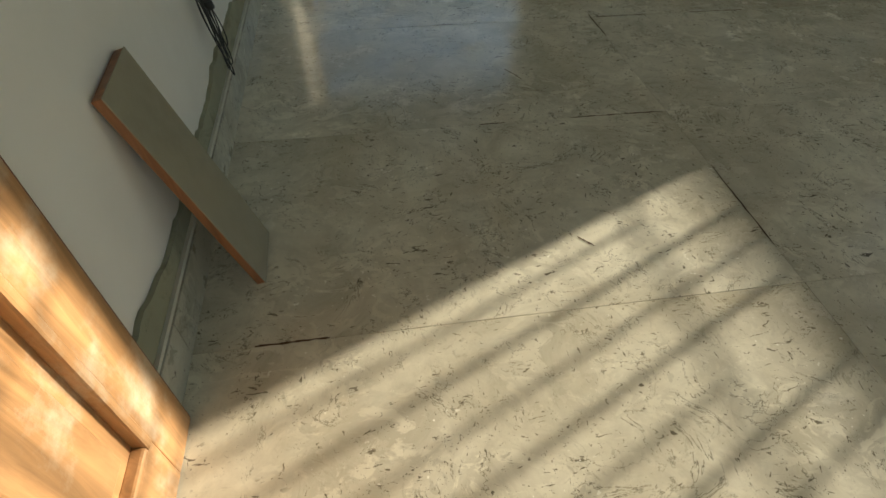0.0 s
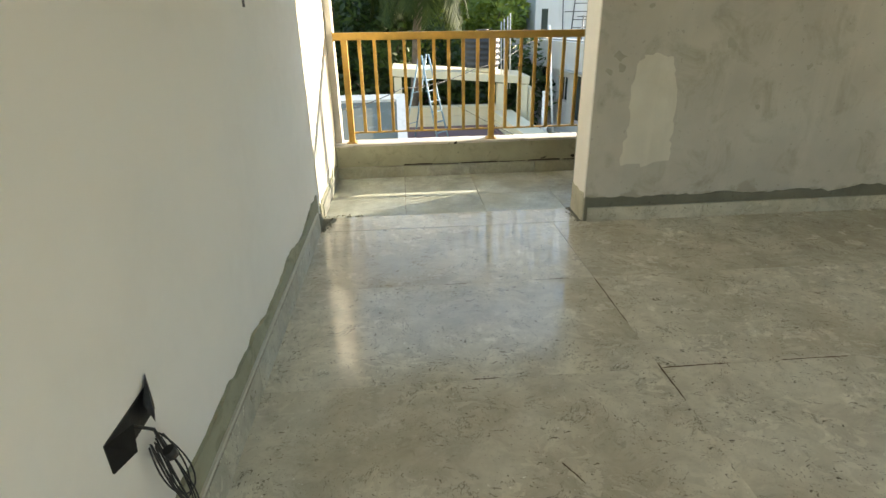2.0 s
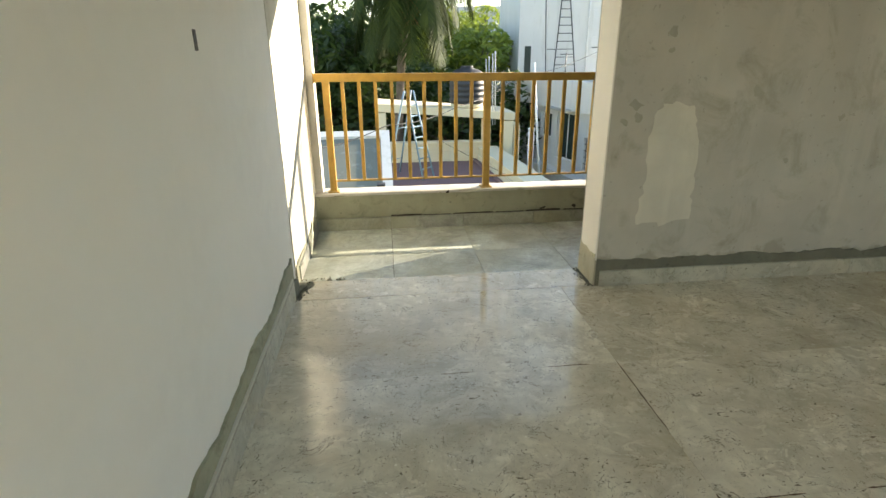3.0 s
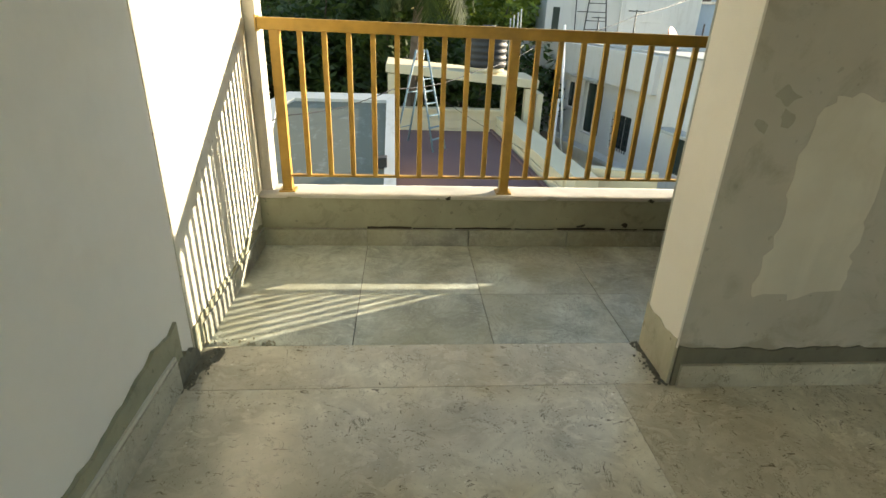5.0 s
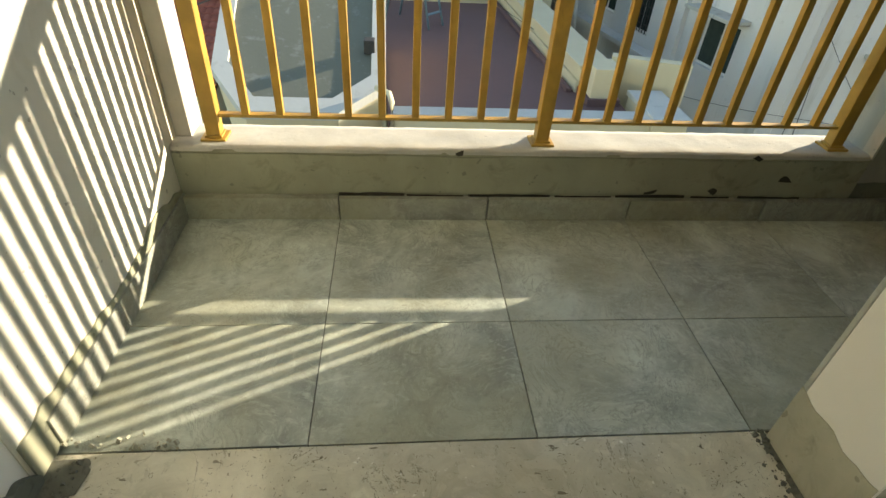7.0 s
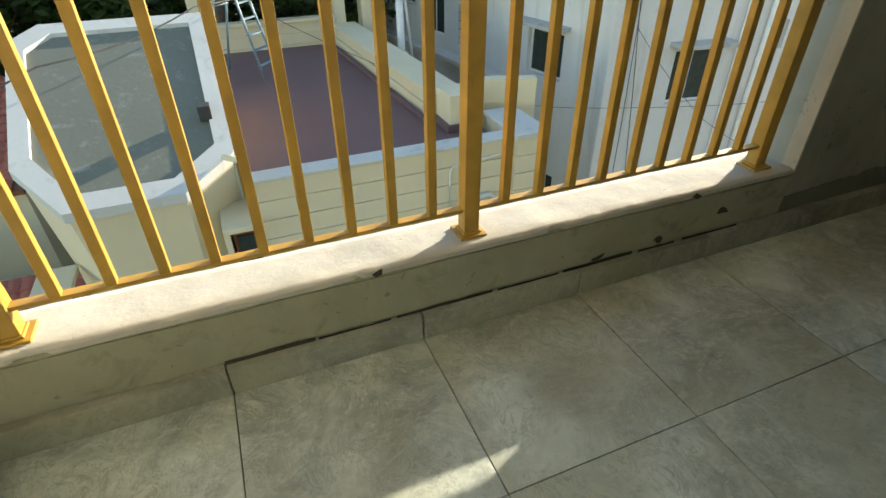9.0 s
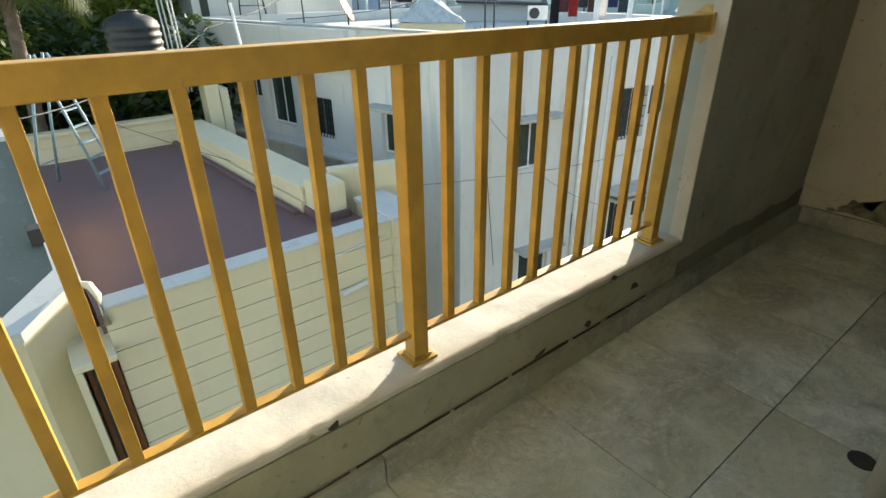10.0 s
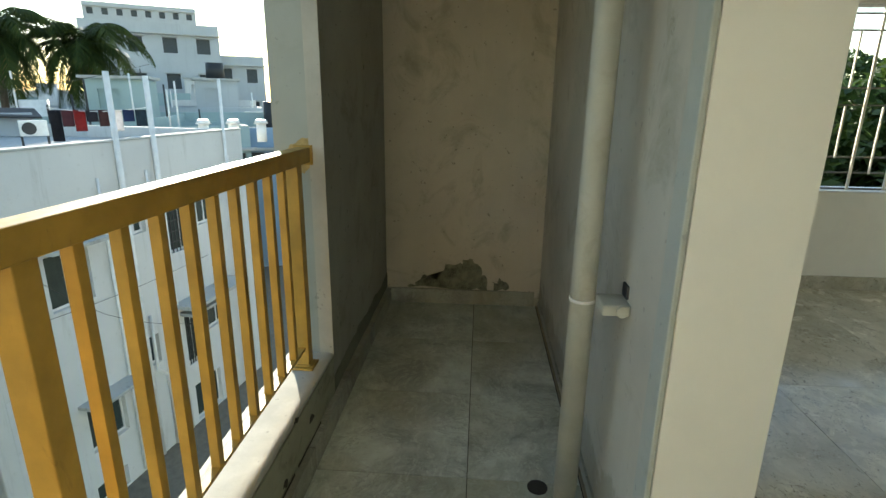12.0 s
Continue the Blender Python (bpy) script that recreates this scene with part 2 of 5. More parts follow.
def leafy(name, lo, hi, gap=0.0, rough=0.5):
    """Leaves: green by the piece, a little light let through."""
    m = Mat(name, rough)
    r = m.t.nodes.new("ShaderNodeNewGeometry").outputs["Random Per Island"]
    c = m.mix(r, lo, hi)
    c = m.mix(m.ramp(m.noise(0.8, 3), 0.4, 0.65, 0, 0.5), c, tuple(v * 0.6 for v in lo))
    m.color(c)
    m.b.inputs["Specular IOR Level"].default_value = 0.5 - 0.6 * gap
    tr = m.t.nodes.new("ShaderNodeBsdfTranslucent")
    mixs = m.t.nodes.new("ShaderNodeMixShader")
    m.t.links.new(m.mix(0.5, c, hi), tr.inputs["Color"])
    mixs.inputs[0].default_value = 0.35 - gap * 0.35
    out = m.t.nodes["Material Output"]
    m.t.links.new(m.b.outputs[0], mixs.inputs[1]), m.t.links.new(tr.outputs[0], mixs.inputs[2])
    m.t.links.new(mixs.outputs[0], out.inputs["Surface"])
    return m.m


MARBLE = marble("polished_breccia_marble", (0.69, 0.655, 0.52), (0.73, 0.705, 0.575), (0.065, 0.052, 0.032), 0.085)
MARBLE_SKIRT = marble("marble_skirting", (0.50, 0.49, 0.40), (0.60, 0.59, 0.49), (0.10, 0.09, 0.06), 0.3)
GROUT = plain("dirty_joint", (0.25, 0.22, 0.15), 0.9, relief=0)
JOINTDIRT = plain("joint_dirt", (0.085, 0.05, 0.022), 0.95, relief=0)
SPRAY = plain("yellow_overspray", (0.47, 0.33, 0.13), 0.8, vary=0.15, scale=30)
WALLSTAIN = plaster("wall_blotch", (0.36, 0.355, 0.29), (0.25, 0.25, 0.18), scale=3)
SLATE = slate("grey_slate_tile", (0.45, 0.495, 0.44))
SLATE_SKIRT = slate("slate_skirting", (0.30, 0.305, 0.265), 0.5)
PAINT = plain("flat_white_wall_paint", (0.80, 0.79, 0.745), 0.7, vary=0.02, scale=1.2, relief=0.0005)
PAINT_E = plain("cream_white_paint", (0.78, 0.765, 0.70), 0.72, vary=0.02, scale=1.5, relief=0.0006)
PRIMER = plaster("grey_putty_plaster", (0.46, 0.445, 0.385), (0.25, 0.235, 0.17), damp=0.19, pits=0.3)
PATCH = plaster("fresh_putty", (0.60, 0.585, 0.50), (0.5, 0.48, 0.39))
CEMENT = plaster("raw_cement", (0.315, 0.315, 0.225), (0.12, 0.125, 0.08), scale=2.2, pits=0.5)
CEMENT_PALE = plaster("pale_raw_cement", (0.43, 0.42, 0.32), (0.24, 0.235, 0.165), scale=3, pits=0.5)
CRUMB = plaster("crumbled_damp_mortar", (0.16, 0.16, 0.125), (0.05, 0.05, 0.035), scale=9, pits=0.6)
GAPDARK = plain("open_dark_gap", (0.045, 0.038, 0.026), 0.95, relief=0)
CEMENT_DARK = plaster("damp_cement", (0.16, 0.16, 0.12), (0.10, 0.10, 0.07), scale=3, pits=0.5)
COPING = plaster("rough_screed", (0.49, 0.475, 0.42), (0.45, 0.43, 0.35), scale=3, pits=0.4)
NOOK = plaster("cream_rough_plaster", (0.50, 0.455, 0.36), (0.25, 0.235, 0.16), damp=0.06, pits=0.6)
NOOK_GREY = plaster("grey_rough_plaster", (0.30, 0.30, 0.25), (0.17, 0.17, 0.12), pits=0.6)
WASH = plaster("whitewashed_plaster", (0.66, 0.64, 0.55), (0.45, 0.42, 0.32), damp=0.1, pits=0.6)
BLUEGREY = plaster("blue_grey_plaster", (0.42, 0.44, 0.40), (0.30, 0.31, 0.25), pits=0.3)
YELLOW = metal_paint("mustard_enamel", (0.43, 0.255, 0.042))
DOORWOOD = wood("varnished_teak", (0.50, 0.27, 0.12), dust=0.8)
DOOREDGE = wood("dark_door_edge", (0.20, 0.07, 0.025))
PLYFACE = plain("grey_laminate", (0.30, 0.275, 0.20), 0.6, vary=0.05, scale=3)
PLYEDGE = wood("plywood_edge", (0.34, 0.14, 0.06))
BLACK = plain("black_plastic", (0.02, 0.02, 0.02), 0.45, vary=0.1)
PVC = plaster("cement_splashed_pipe", (0.42, 0.42, 0.36), (0.33, 0.31, 0.24), rough=0.6, scale=3)
PVCW = plain("white_pvc", (0.72, 0.72, 0.70), 0.45, vary=0.06)
IRONGREY = plain("dull_grey_iron", (0.16, 0.145, 0.115), 0.6)
STEEL = plain("white_painted_bar", (0.74, 0.68, 0.55), 0.45, vary=0.06)
MOULD = plain("black_mould", (0.18, 0.182, 0.125), 0.95, vary=0.35, scale=14)
HOUSE = facade("white_house_wall", (0.66, 0.66, 0.64), (0.34, 0.33, 0.29), 0.5)
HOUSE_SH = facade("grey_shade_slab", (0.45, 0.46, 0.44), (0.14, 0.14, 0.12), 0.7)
CREAM = facade("cream_house_wall", (0.66, 0.59, 0.41), (0.45, 0.40, 0.28), 0.25)
CREAMTOP = facade("pale_blue_grey_coping", (0.55, 0.56, 0.53), (0.28, 0.28, 0.25), 0.5)
# stair head slab: grey base darkened to stand in for shade on it
HEADSLAB = facade("shade_darkened_slab", (0.16, 0.17, 0.135), (0.33, 0.35, 0.33), 0.6)
TERRACE = facade("red_oxide_floor", (0.165, 0.10, 0.10), (0.13, 0.09, 0.095), 0.6)
FARWALL = facade("far_wall", (0.43, 0.46, 0.48), (0.26, 0.28, 0.30), 0.4)
FARBLUE = facade("far_blue_wall", (0.27, 0.38, 0.50), (0.26, 0.33, 0.40), 0.4)
FARTEAL = facade("far_teal_wall", (0.33, 0.43, 0.43), (0.3, 0.36, 0.36), 0.4)
FARDARK = facade("far_grey_wall", (0.34, 0.36, 0.37), (0.2, 0.22, 0.23), 0.4)
GLASSD = plain("dark_window_glass", (0.035, 0.05, 0.045), 0.12, vary=0.1, relief=0)
FARGLASS = plain("far_dull_glass", (0.05, 0.06, 0.065), 0.7, vary=0.1, relief=0)
IRON = plain("dark_iron", (0.03, 0.03, 0.03), 0.6)
BLUELADDER = plain("blue_grey_ladder_paint", (0.17, 0.27, 0.32), 0.5)
ROOFTILE = plain("red_clay_tile", (0.30, 0.095, 0.07), 0.8, vary=0.16, scale=2.5)
TANKM = plain("black_tank_plastic", (0.02, 0.022, 0.024), 0.6, vary=0.1)
SOIL = plain("dusty_ground", (0.17, 0.15, 0.115), 0.95)
LEAF = leafy("mango_leaves", (0.022, 0.05, 0.012), (0.065, 0.11, 0.02))
# yellow-green leaves with sunlight put into the colour, far brighter than LEAF
LEAF2 = leafy("sunlit_leaves", (0.12, 0.19, 0.03), (0.30, 0.36, 0.05))
PALMLEAF = leafy("palm_leaves", (0.016, 0.034, 0.009), (0.06, 0.08, 0.018), 0.6, 0.7)
PALMDRY = leafy("dry_palm_leaves", (0.11, 0.065, 0.025), (0.26, 0.15, 0.045), 0.5, 0.8)
BARK = plain("bark", (0.13, 0.10, 0.075), 0.95, vary=0.2)
TARP = plain("blue_grey_tarp", (0.30, 0.36, 0.42), 0.6)
RUST = plain("rusty_orange_sheet", (0.42, 0.13, 0.05), 0.7)


def rnd(a, b):
    return random.uniform(a, b)


def ragged(name, along, fixed, s0, s1, z0, z1, thick, material, parent=None, amp=0.02, step=0.04, label="", kind="", low=0.0):
    """A thin coat on a wall whose upper (and lower) edge is ragged. along 'x' or 'y'; fixed: the wall's face; thick: signed."""
    bm = bmesh.new()
    n = max(2, int((s1 - s0) / step))
    front, back = [], []
    for i in range(n + 1):
        s = s0 + (s1 - s0) * i / n
        t = z1 + amp * (noise.noise(Vector((s * 3.1, z1 * 7, fixed))) * 1.4 + 0.5 * noise.noise(Vector((s * 17, z1, fixed))))
        b = z0 + low * noise.noise(Vector((s * 9, z0 * 5, fixed + 3)))
        for lst, f in ((front, fixed + thick), (back, fixed)):
            lst.append([bm.verts.new((s, f, z) if along == "x" else (f, s, z)) for z in (b, t)])
    for i in range(n):
        for q in ((front[i][0], front[i + 1][0], front[i + 1][1], front[i][1]), (front[i][1], front[i + 1][1], back[i + 1][1], back[i][1]), (back[i][0], back[i + 1][0], front[i + 1][0], front[i][0])):
            bm.faces.new(q)
    for e in (0, n):
        bm.faces.new((front[e][0], front[e][1], back[e][1], back[e][0]))
    return part(name, bm, material, parent, label, kind)


def blot(name, along, fixed, pts, thick, material, parent=None, label="", kind="", fray=0.012):
    """A thin patch with a wavy outline on a wall."""
    bm = bmesh.new()
    ring = []
    n = len(pts)
    for i in range(n):
        a, b = Vector(pts[i]), Vector(pts[(i + 1) % n])
        for k in range(6):
            p = a.lerp(b, k / 6)
            p = p + fray * Vector((noise.noise(Vector((p.x * 25, p.y * 25, 1))), noise.noise(Vector((p.x * 25, p.y * 25, 9)))))
            ring.append(p)
    for f in (fixed, fixed + thick):
        vs = [bm.verts.new((p.x, f, p.y) if along == "x" else (f, p.x, p.y)) for p in ring]
        bm.faces.new(vs)
        if f == fixed:
            first = vs
    m = len(ring)
    for i in range(m):
        bm.faces.new((first[i], first[(i + 1) % m], vs[(i + 1) % m], vs[i]))
    return part(name, bm, material, parent, label, kind)


# ---------- the flat: structure ----------
T = 2.75
floor = slab("floor", -0.15, -1.5, -0.15, 5.1, 5.165, -0.006, GROUT, kind="structure")
bfloor = slab("balcony_floor", -0.15, 5.165, -0.16, 4.5, 6.43, -0.012, GAPDARK, kind="structure")
wall_west = slab("wall_west", -0.15, -1.5, 0, 0.05, 5.09, T, PAINT, kind="structure")
wall_west_b = slab("wall_balcony_west", -0.15, 5.09, 0, 0.054, 6.44, T, WASH, kind="structure")
wall_north = slab("wall_north", 1.895, 4.885, 0, 5.07, 5.145, T, PRIMER, kind="structure")
parapet = slab("parapet", 0.054, 6.222, -0.1, 2.858, 6.41, 0.285, CEMENT, kind="structure")
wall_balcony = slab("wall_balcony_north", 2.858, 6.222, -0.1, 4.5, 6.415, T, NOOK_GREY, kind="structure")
wall_nook = slab("wall_nook", 4.258, 5.145, -0.1, 4.5, 6.222, T, NOOK, kind="structure")
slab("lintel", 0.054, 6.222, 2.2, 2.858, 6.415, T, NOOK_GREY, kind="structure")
slab("ceiling", -0.15, -1.7, T, 5.1, 6.44, T + 0.15, PAINT, kind="structure")
wall_east = empty("wall_east", (4.87, 0, 0), "", "", kind="structure")
for y0, y1, z0, z1 in ((-1.5, 4.885, 0, 0.755), (3.62, 4.885, 0.755, T), (-1.5, 1.2, 0.755, T), (1.2, 3.62, 2.06, T)):
    bm = bmesh.new()
    box(bm, 0, y0, z0, 0.2, y1, z1)
    part("wall_part", bm, PAINT_E, wall_east, kind="structure")
slab("window_sill", 4.86, 1.2, 0.755, 5.10, 3.62, 0.77, PVCW, None, kind="structure", bevel=0.004)
# the back wall, behind the walker, gets an added large window opening, never in view
for x0, x1, z0, z1 in ((-0.15, 1.4, 0, T), (4.2, 5.07, 0, T), (1.4, 4.2, 0, 0.3), (1.4, 4.2, 2.35, T)):
    slab("wall_south", x0, -1.7, z0, x1, -1.5, z1, PAINT, kind="structure")

# facing of the column end, the balcony's jamb and the parapet's screed
slab("column_paint", 1.889, 4.883, 0.17, 1.897, 5.132, T, PAINT_E, kind="structure")
slab("column_plaster", 1.8885, 5.134, 0.0, 1.975, 5.1485, T, BLUEGREY, kind="structure", bevel=0.004)
ragged("column_cement", "y", 1.895, 4.884, 5.147, 0, 0.205, -0.009, CEMENT_PALE, amp=0.05, step=0.02, kind="structure")
bm = bmesh.new()
box(bm, 0.054, 6.30, 0.285, 0.115, 6.44, 2.2, 0.004)
part("jamb", bm, COPING, kind="structure")
bm = bmesh.new()
box(bm, 2.850, 6.262, 0.285, 2.858, 6.418, 2.2)
part("jamb_plaster", bm, BLUEGREY, kind="structure")
ragged("jamb_edge_coat", "y", 2.858, 6.214, 6.275, 0.285, 2.2, -0.0095, COPING, amp=0.0, step=0.01, kind="structure")
# screed on the parapet: a fine grid with an uneven surface and chipped edges
bm = bmesh.new()
nx, ny = 140, 8
grid = []
for i in range(nx + 1):
    col = []
    for j in range(ny + 1):
        x, y = 0.056 + (2.849 - 0.056) * i / nx, 6.217 + 0.195 * j / ny
        if j == 0:
            y += 0.004 * noise.noise(Vector((x * 12, 0, 3))) + (0.008 if noise.noise(Vector((x * 6, 4, 1))) > 0.42 else 0)
        z = 0.300 + 0.003 * noise.noise(Vector((x * 9, y * 9, 0))) + 0.0015 * noise.noise(Vector((x * 40, y * 40, 5)))
        if j == 0:
            z -= 0.005 + 0.01 * max(0, noise.noise(Vector((x * 7, 8, 2))) - 0.3)
        col.append(bm.verts.new((x, y, z)))
    grid.append(col)
for i in range(nx):
    for j in range(ny):
        bm.faces.new((grid[i][j], grid[i + 1][j], grid[i + 1][j + 1], grid[i][j + 1])).smooth = True
for j, d in ((0, -0.02), (ny, -0.02)):
    low = [bm.verts.new((grid[i][j].co.x, grid[i][j].co.y, 0.28)) for i in range(nx + 1)]
    for i in range(nx):
        bm.faces.new((grid[i][j], grid[i + 1][j], low[i + 1], low[i]))
part("parapet_screed", bm, COPING, kind="structure")
# cement coat between the skirting and the screed, with a ragged lower edge
ragged("parapet_coat", "x", 6.222, 0.056, 2.852, 0.105, 0.272, -0.006, CEMENT, amp=0.004, low=0.02, kind="structure")
ragged("wall_coat", "x", 6.222, 2.852, 4.258, 0.10, 0.19, -0.004, CEMENT_DARK, amp=0.03, low=0.01, kind="structure")

# broken dark gap between the coat and the skirting
for x0, x1, hgt in ((0.66, 0.92, 0.007), (0.93, 1.16, 0.004), (1.18, 1.52, 0.008), (1.54, 1.78, 0.005), (1.8, 2.1, 0.009), (2.13, 2.3, 0.004), (2.34, 2.62, 0.006)):
    ragged("open_gap", "x", 6.214, x0, x1, 0.0945, 0.098 + hgt, -0.0015, GAPDARK, amp=0.006, step=0.012, kind="structure")
for x, z in ((2.52, 0.19), (2.22, 0.12), (1.95, 0.125), (2.35, 0.285), (1.13, 0.285)):
    blot("chip", "x", 6.215, ((x - 0.015, z - 0.01), (x + 0.012, z - 0.012), (x + 0.018, z + 0.006), (x, z + 0.012), (x - 0.014, z + 0.008)), -0.002, GAPDARK, kind="structure", fray=0.03)
# skirtings
def pieces(name, fixed, along, cuts, z0, z1, thick, material, parent, gap=0.003):
    for a, b in zip(cuts, cuts[1:]):
        bm = bmesh.new()
        if along == "x":
            box(bm, a + gap / 2, fixed, z0, b - gap / 2, fixed + thick, z1, 0.0015)
        else:
            box(bm, fixed, a + gap / 2, z0, fixed + thick, b - gap / 2, z1, 0.0015)
        part(name, bm, material, parent)

skirt_room = empty("baseboard", (0, 0, 0), "", "", kind="structure")
skirt_balc = empty("baseboard", (0, 0, 0), "", "", kind="structure")
pieces("skirting_stone", 0.05, "y", (-1.5, -0.3, 0.6, 1.49, 2.36, 3.21, 4.04, 4.90), -0.004, 0.125, 0.026, MARBLE_SKIRT, skirt_room)
pieces("skirting_stone", 4.885, "x", (1.92, 2.75, 3.6, 4.45, 4.87), -0.004, 0.10, -0.022, MARBLE_SKIRT, skirt_room)
pieces("skirting_stone", 4.87, "y", (-1.5, 0, 1.6, 3.2, 4.86), -0.004, 0.10, -0.02, MARBLE_SKIRT, skirt_room)
XJ = (0.09, 0.66, 1.26, 1.86, 2.46, 3.06, 3.66, 4.256)
pieces("skirting_tile", 6.222, "x", (0.062,) + XJ[1:], -0.006, 0.095, -0.034, SLATE_SKIRT, skirt_balc, 0.006)
pieces("skirting_tile", 0.054, "y", (5.19, 5.60, 6.215), -0.006, 0.10, 0.014, SLATE_SKIRT, skirt_balc)
pieces("skirting_tile", 4.258, "y", (5.18, 5.60, 6.215), -0.006, 0.10, -0.016, SLATE_SKIRT, skirt_balc)
pieces("skirting_tile", 5.145, "x", (1.98, 2.46, 3.06, 3.66, 4.24), -0.006, 0.04, 0.010, SLATE_SKIRT, skirt_balc)
# bedding mortar above the room's skirting, and the damp bands
ragged("mortar_band", "y", 0.05, -1.5, 4.97, 0.0, 0.225, 0.013, CEMENT, amp=0.035, step=0.03, kind="structure")
ragged("mortar_lip", "y", 0.05, 1.3, 4.9, 0.128, 0.142, 0.022, PATCH, amp=0.003, step=0.02, kind="structure")
ragged("mortar_band", "x", 4.885, 1.9, 4.87, 0.0, 0.165, -0.008, CEMENT_DARK, amp=0.035, step=0.03, kind="structure")
ragged("mortar_band", "y", 0.054, 5.1, 6.222, 0.0, 0.135, 0.006, CEMENT, amp=0.03, step=0.02, kind="structure")
blot("broken_mortar", "y", 0.05, ((4.90, 0.0), (5.11, 0.0), (5.10, 0.05), (5.03, 0.08), (4.96, 0.10), (4.91, 0.09)), 0.018, CRUMB, kind="structure", fray=0.03)


def crumbs(name, x0, y0, x1, y1, count, material):
    """Loose bits of mortar along a line on the floor, in one mesh."""
    bm = bmesh.new()
    g = random.Random(7)
    for _ in range(count):
        a, r = g.random(), abs(g.gauss(0, 0.022))
        d = Vector((x1 - x0, y1 - y0, 0))
        c = Vector((x0, y0, 0.001)) + d * a + Vector((-d.y, d.x, 0)).normalized() * -r
        q = g.uniform(0.0015, 0.007)
        m = Matrix.Translation(c + Vector((0, 0, q * 0.3))) @ Euler((g.uniform(0, 3), g.uniform(0, 3), g.uniform(0, 3))).to_matrix().to_4x4()
        box(bm, -q, -q * 0.7, -q * 0.5, q, q * 0.7, q * 0.5, m=m)
    return part(name, bm, material, kind="stuff")


def stain(name, pts, z, material, fray=0.02):
    """A flat film of dirt on the floor with a wavy outline."""
    bm = bmesh.new()
    ring = []
    for i in range(len(pts)):
        a, b = Vector(pts[i]), Vector(pts[(i + 1) % len(pts)])
        for k in range(8):
            p = a.lerp(b, k / 8)
            p = p + fray * Vector((noise.noise(Vector((p.x * 30, p.y * 30, 2))), noise.noise(Vector((p.x * 30, p.y * 30, 8)))))
            ring.append(p)
    lo, hi = [[bm.verts.new((p.x, p.y, h)) for p in ring] for h in (z - 0.001, z)]
    bm.faces.new(hi), bm.faces.new(lo[::-1])
    for i in range(len(ring)):
        j = (i + 1) % len(ring)
        bm.faces.new((lo[i], lo[j], hi[j], hi[i]))
    return part(name, bm, material, kind="structure")


stain("floor_dirt", ((0.05, 4.86), (0.085, 4.87), (0.10, 4.95), (0.155, 5.11), (0.15, 5.15), (0.05, 5.15)), 0.0035, CRUMB, 0.03)
stain("floor_dirt", ((1.865, 4.88), (1.89, 4.88), (1.893, 5.16), (1.872, 5.165), (1.868, 5.02)), 0.0035, CRUMB, 0.03)
crumbs("mortar_crumbs", 0.07, 4.9, 0.11, 5.15, 90, CRUMB)
crumbs("mortar_crumbs", 1.886, 5.17, 1.878, 4.88, 60, CRUMB)
crumbs("mortar_crumbs", 0.35, 5.165, 0.06, 5.175, 40, CEMENT_PALE)
# patches on the room's north wall
blot("putty_patch", "x", 4.885, ((2.15, 1.03), (2.215, 1.10), (2.31, 1.105), (2.39, 1.06), (2.44, 0.88), (2.452, 0.65), (2.465, 0.42), (2.28, 0.385), (2.11, 0.40), (2.14, 0.62), (2.142, 0.86)), -0.0012, PATCH, kind="structure", fray=0.03)
for cx, cz, r in ((2.04, 1.09, 0.035), (2.06, 1.02, 0.028), (2.2, 1.46, 0.03), (3.3, 1.0, 0.02), (1.95, 0.8, 0.012), (2.2, 1.37, 0.016), (2.75, 1.15, 0.03), (1.98, 1.0, 0.02), (3.0, 0.75, 0.02)):
    blot("wall_stain", "x", 4.885, [(cx + r * math.cos(k) * rnd(0.6, 1.3), cz + r * math.sin(k) * rnd(0.6, 1.3)) for k in (0, 1, 2, 3, 4, 5)], -0.0008, WALLSTAIN, kind="structure", fray=0.018)
# mould on the nook's wall, rust-yellow overspray on the pillar
blot("mould_patch", "y", 4.258, ((6.08, 0.10), (5.98, 0.17), (5.92, 0.20), (5.86, 0.16), (5.79, 0.27), (5.68, 0.32), (5.58, 0.30), (5.52, 0.20), (5.49, 0.10)), -0.002, MOULD, kind="structure", fray=0.04)
blot("mould_patch", "y", 4.258, ((5.47, 0.10), (5.48, 0.17), (5.42, 0.19), (5.36, 0.13), (5.37, 0.10)), -0.002, MOULD, kind="structure", fray=0.03)
blot("overspray", "y", 2.850, ((6.29, 1.10), (6.25, 1.13), (6.245, 1.19), (6.27, 1.235), (6.32, 1.23), (6.36, 1.19), (6.35, 1.12)), -0.0007, SPRAY, kind="structure", fray=0.02)
# drain hole
bm = bmesh.new()
tube(bm, (2.43, 5.335, -0.03), (2.43, 5.335, 0.0012), 0.038, 20)
part("drain_hole", bm, BLACK, kind="structure")

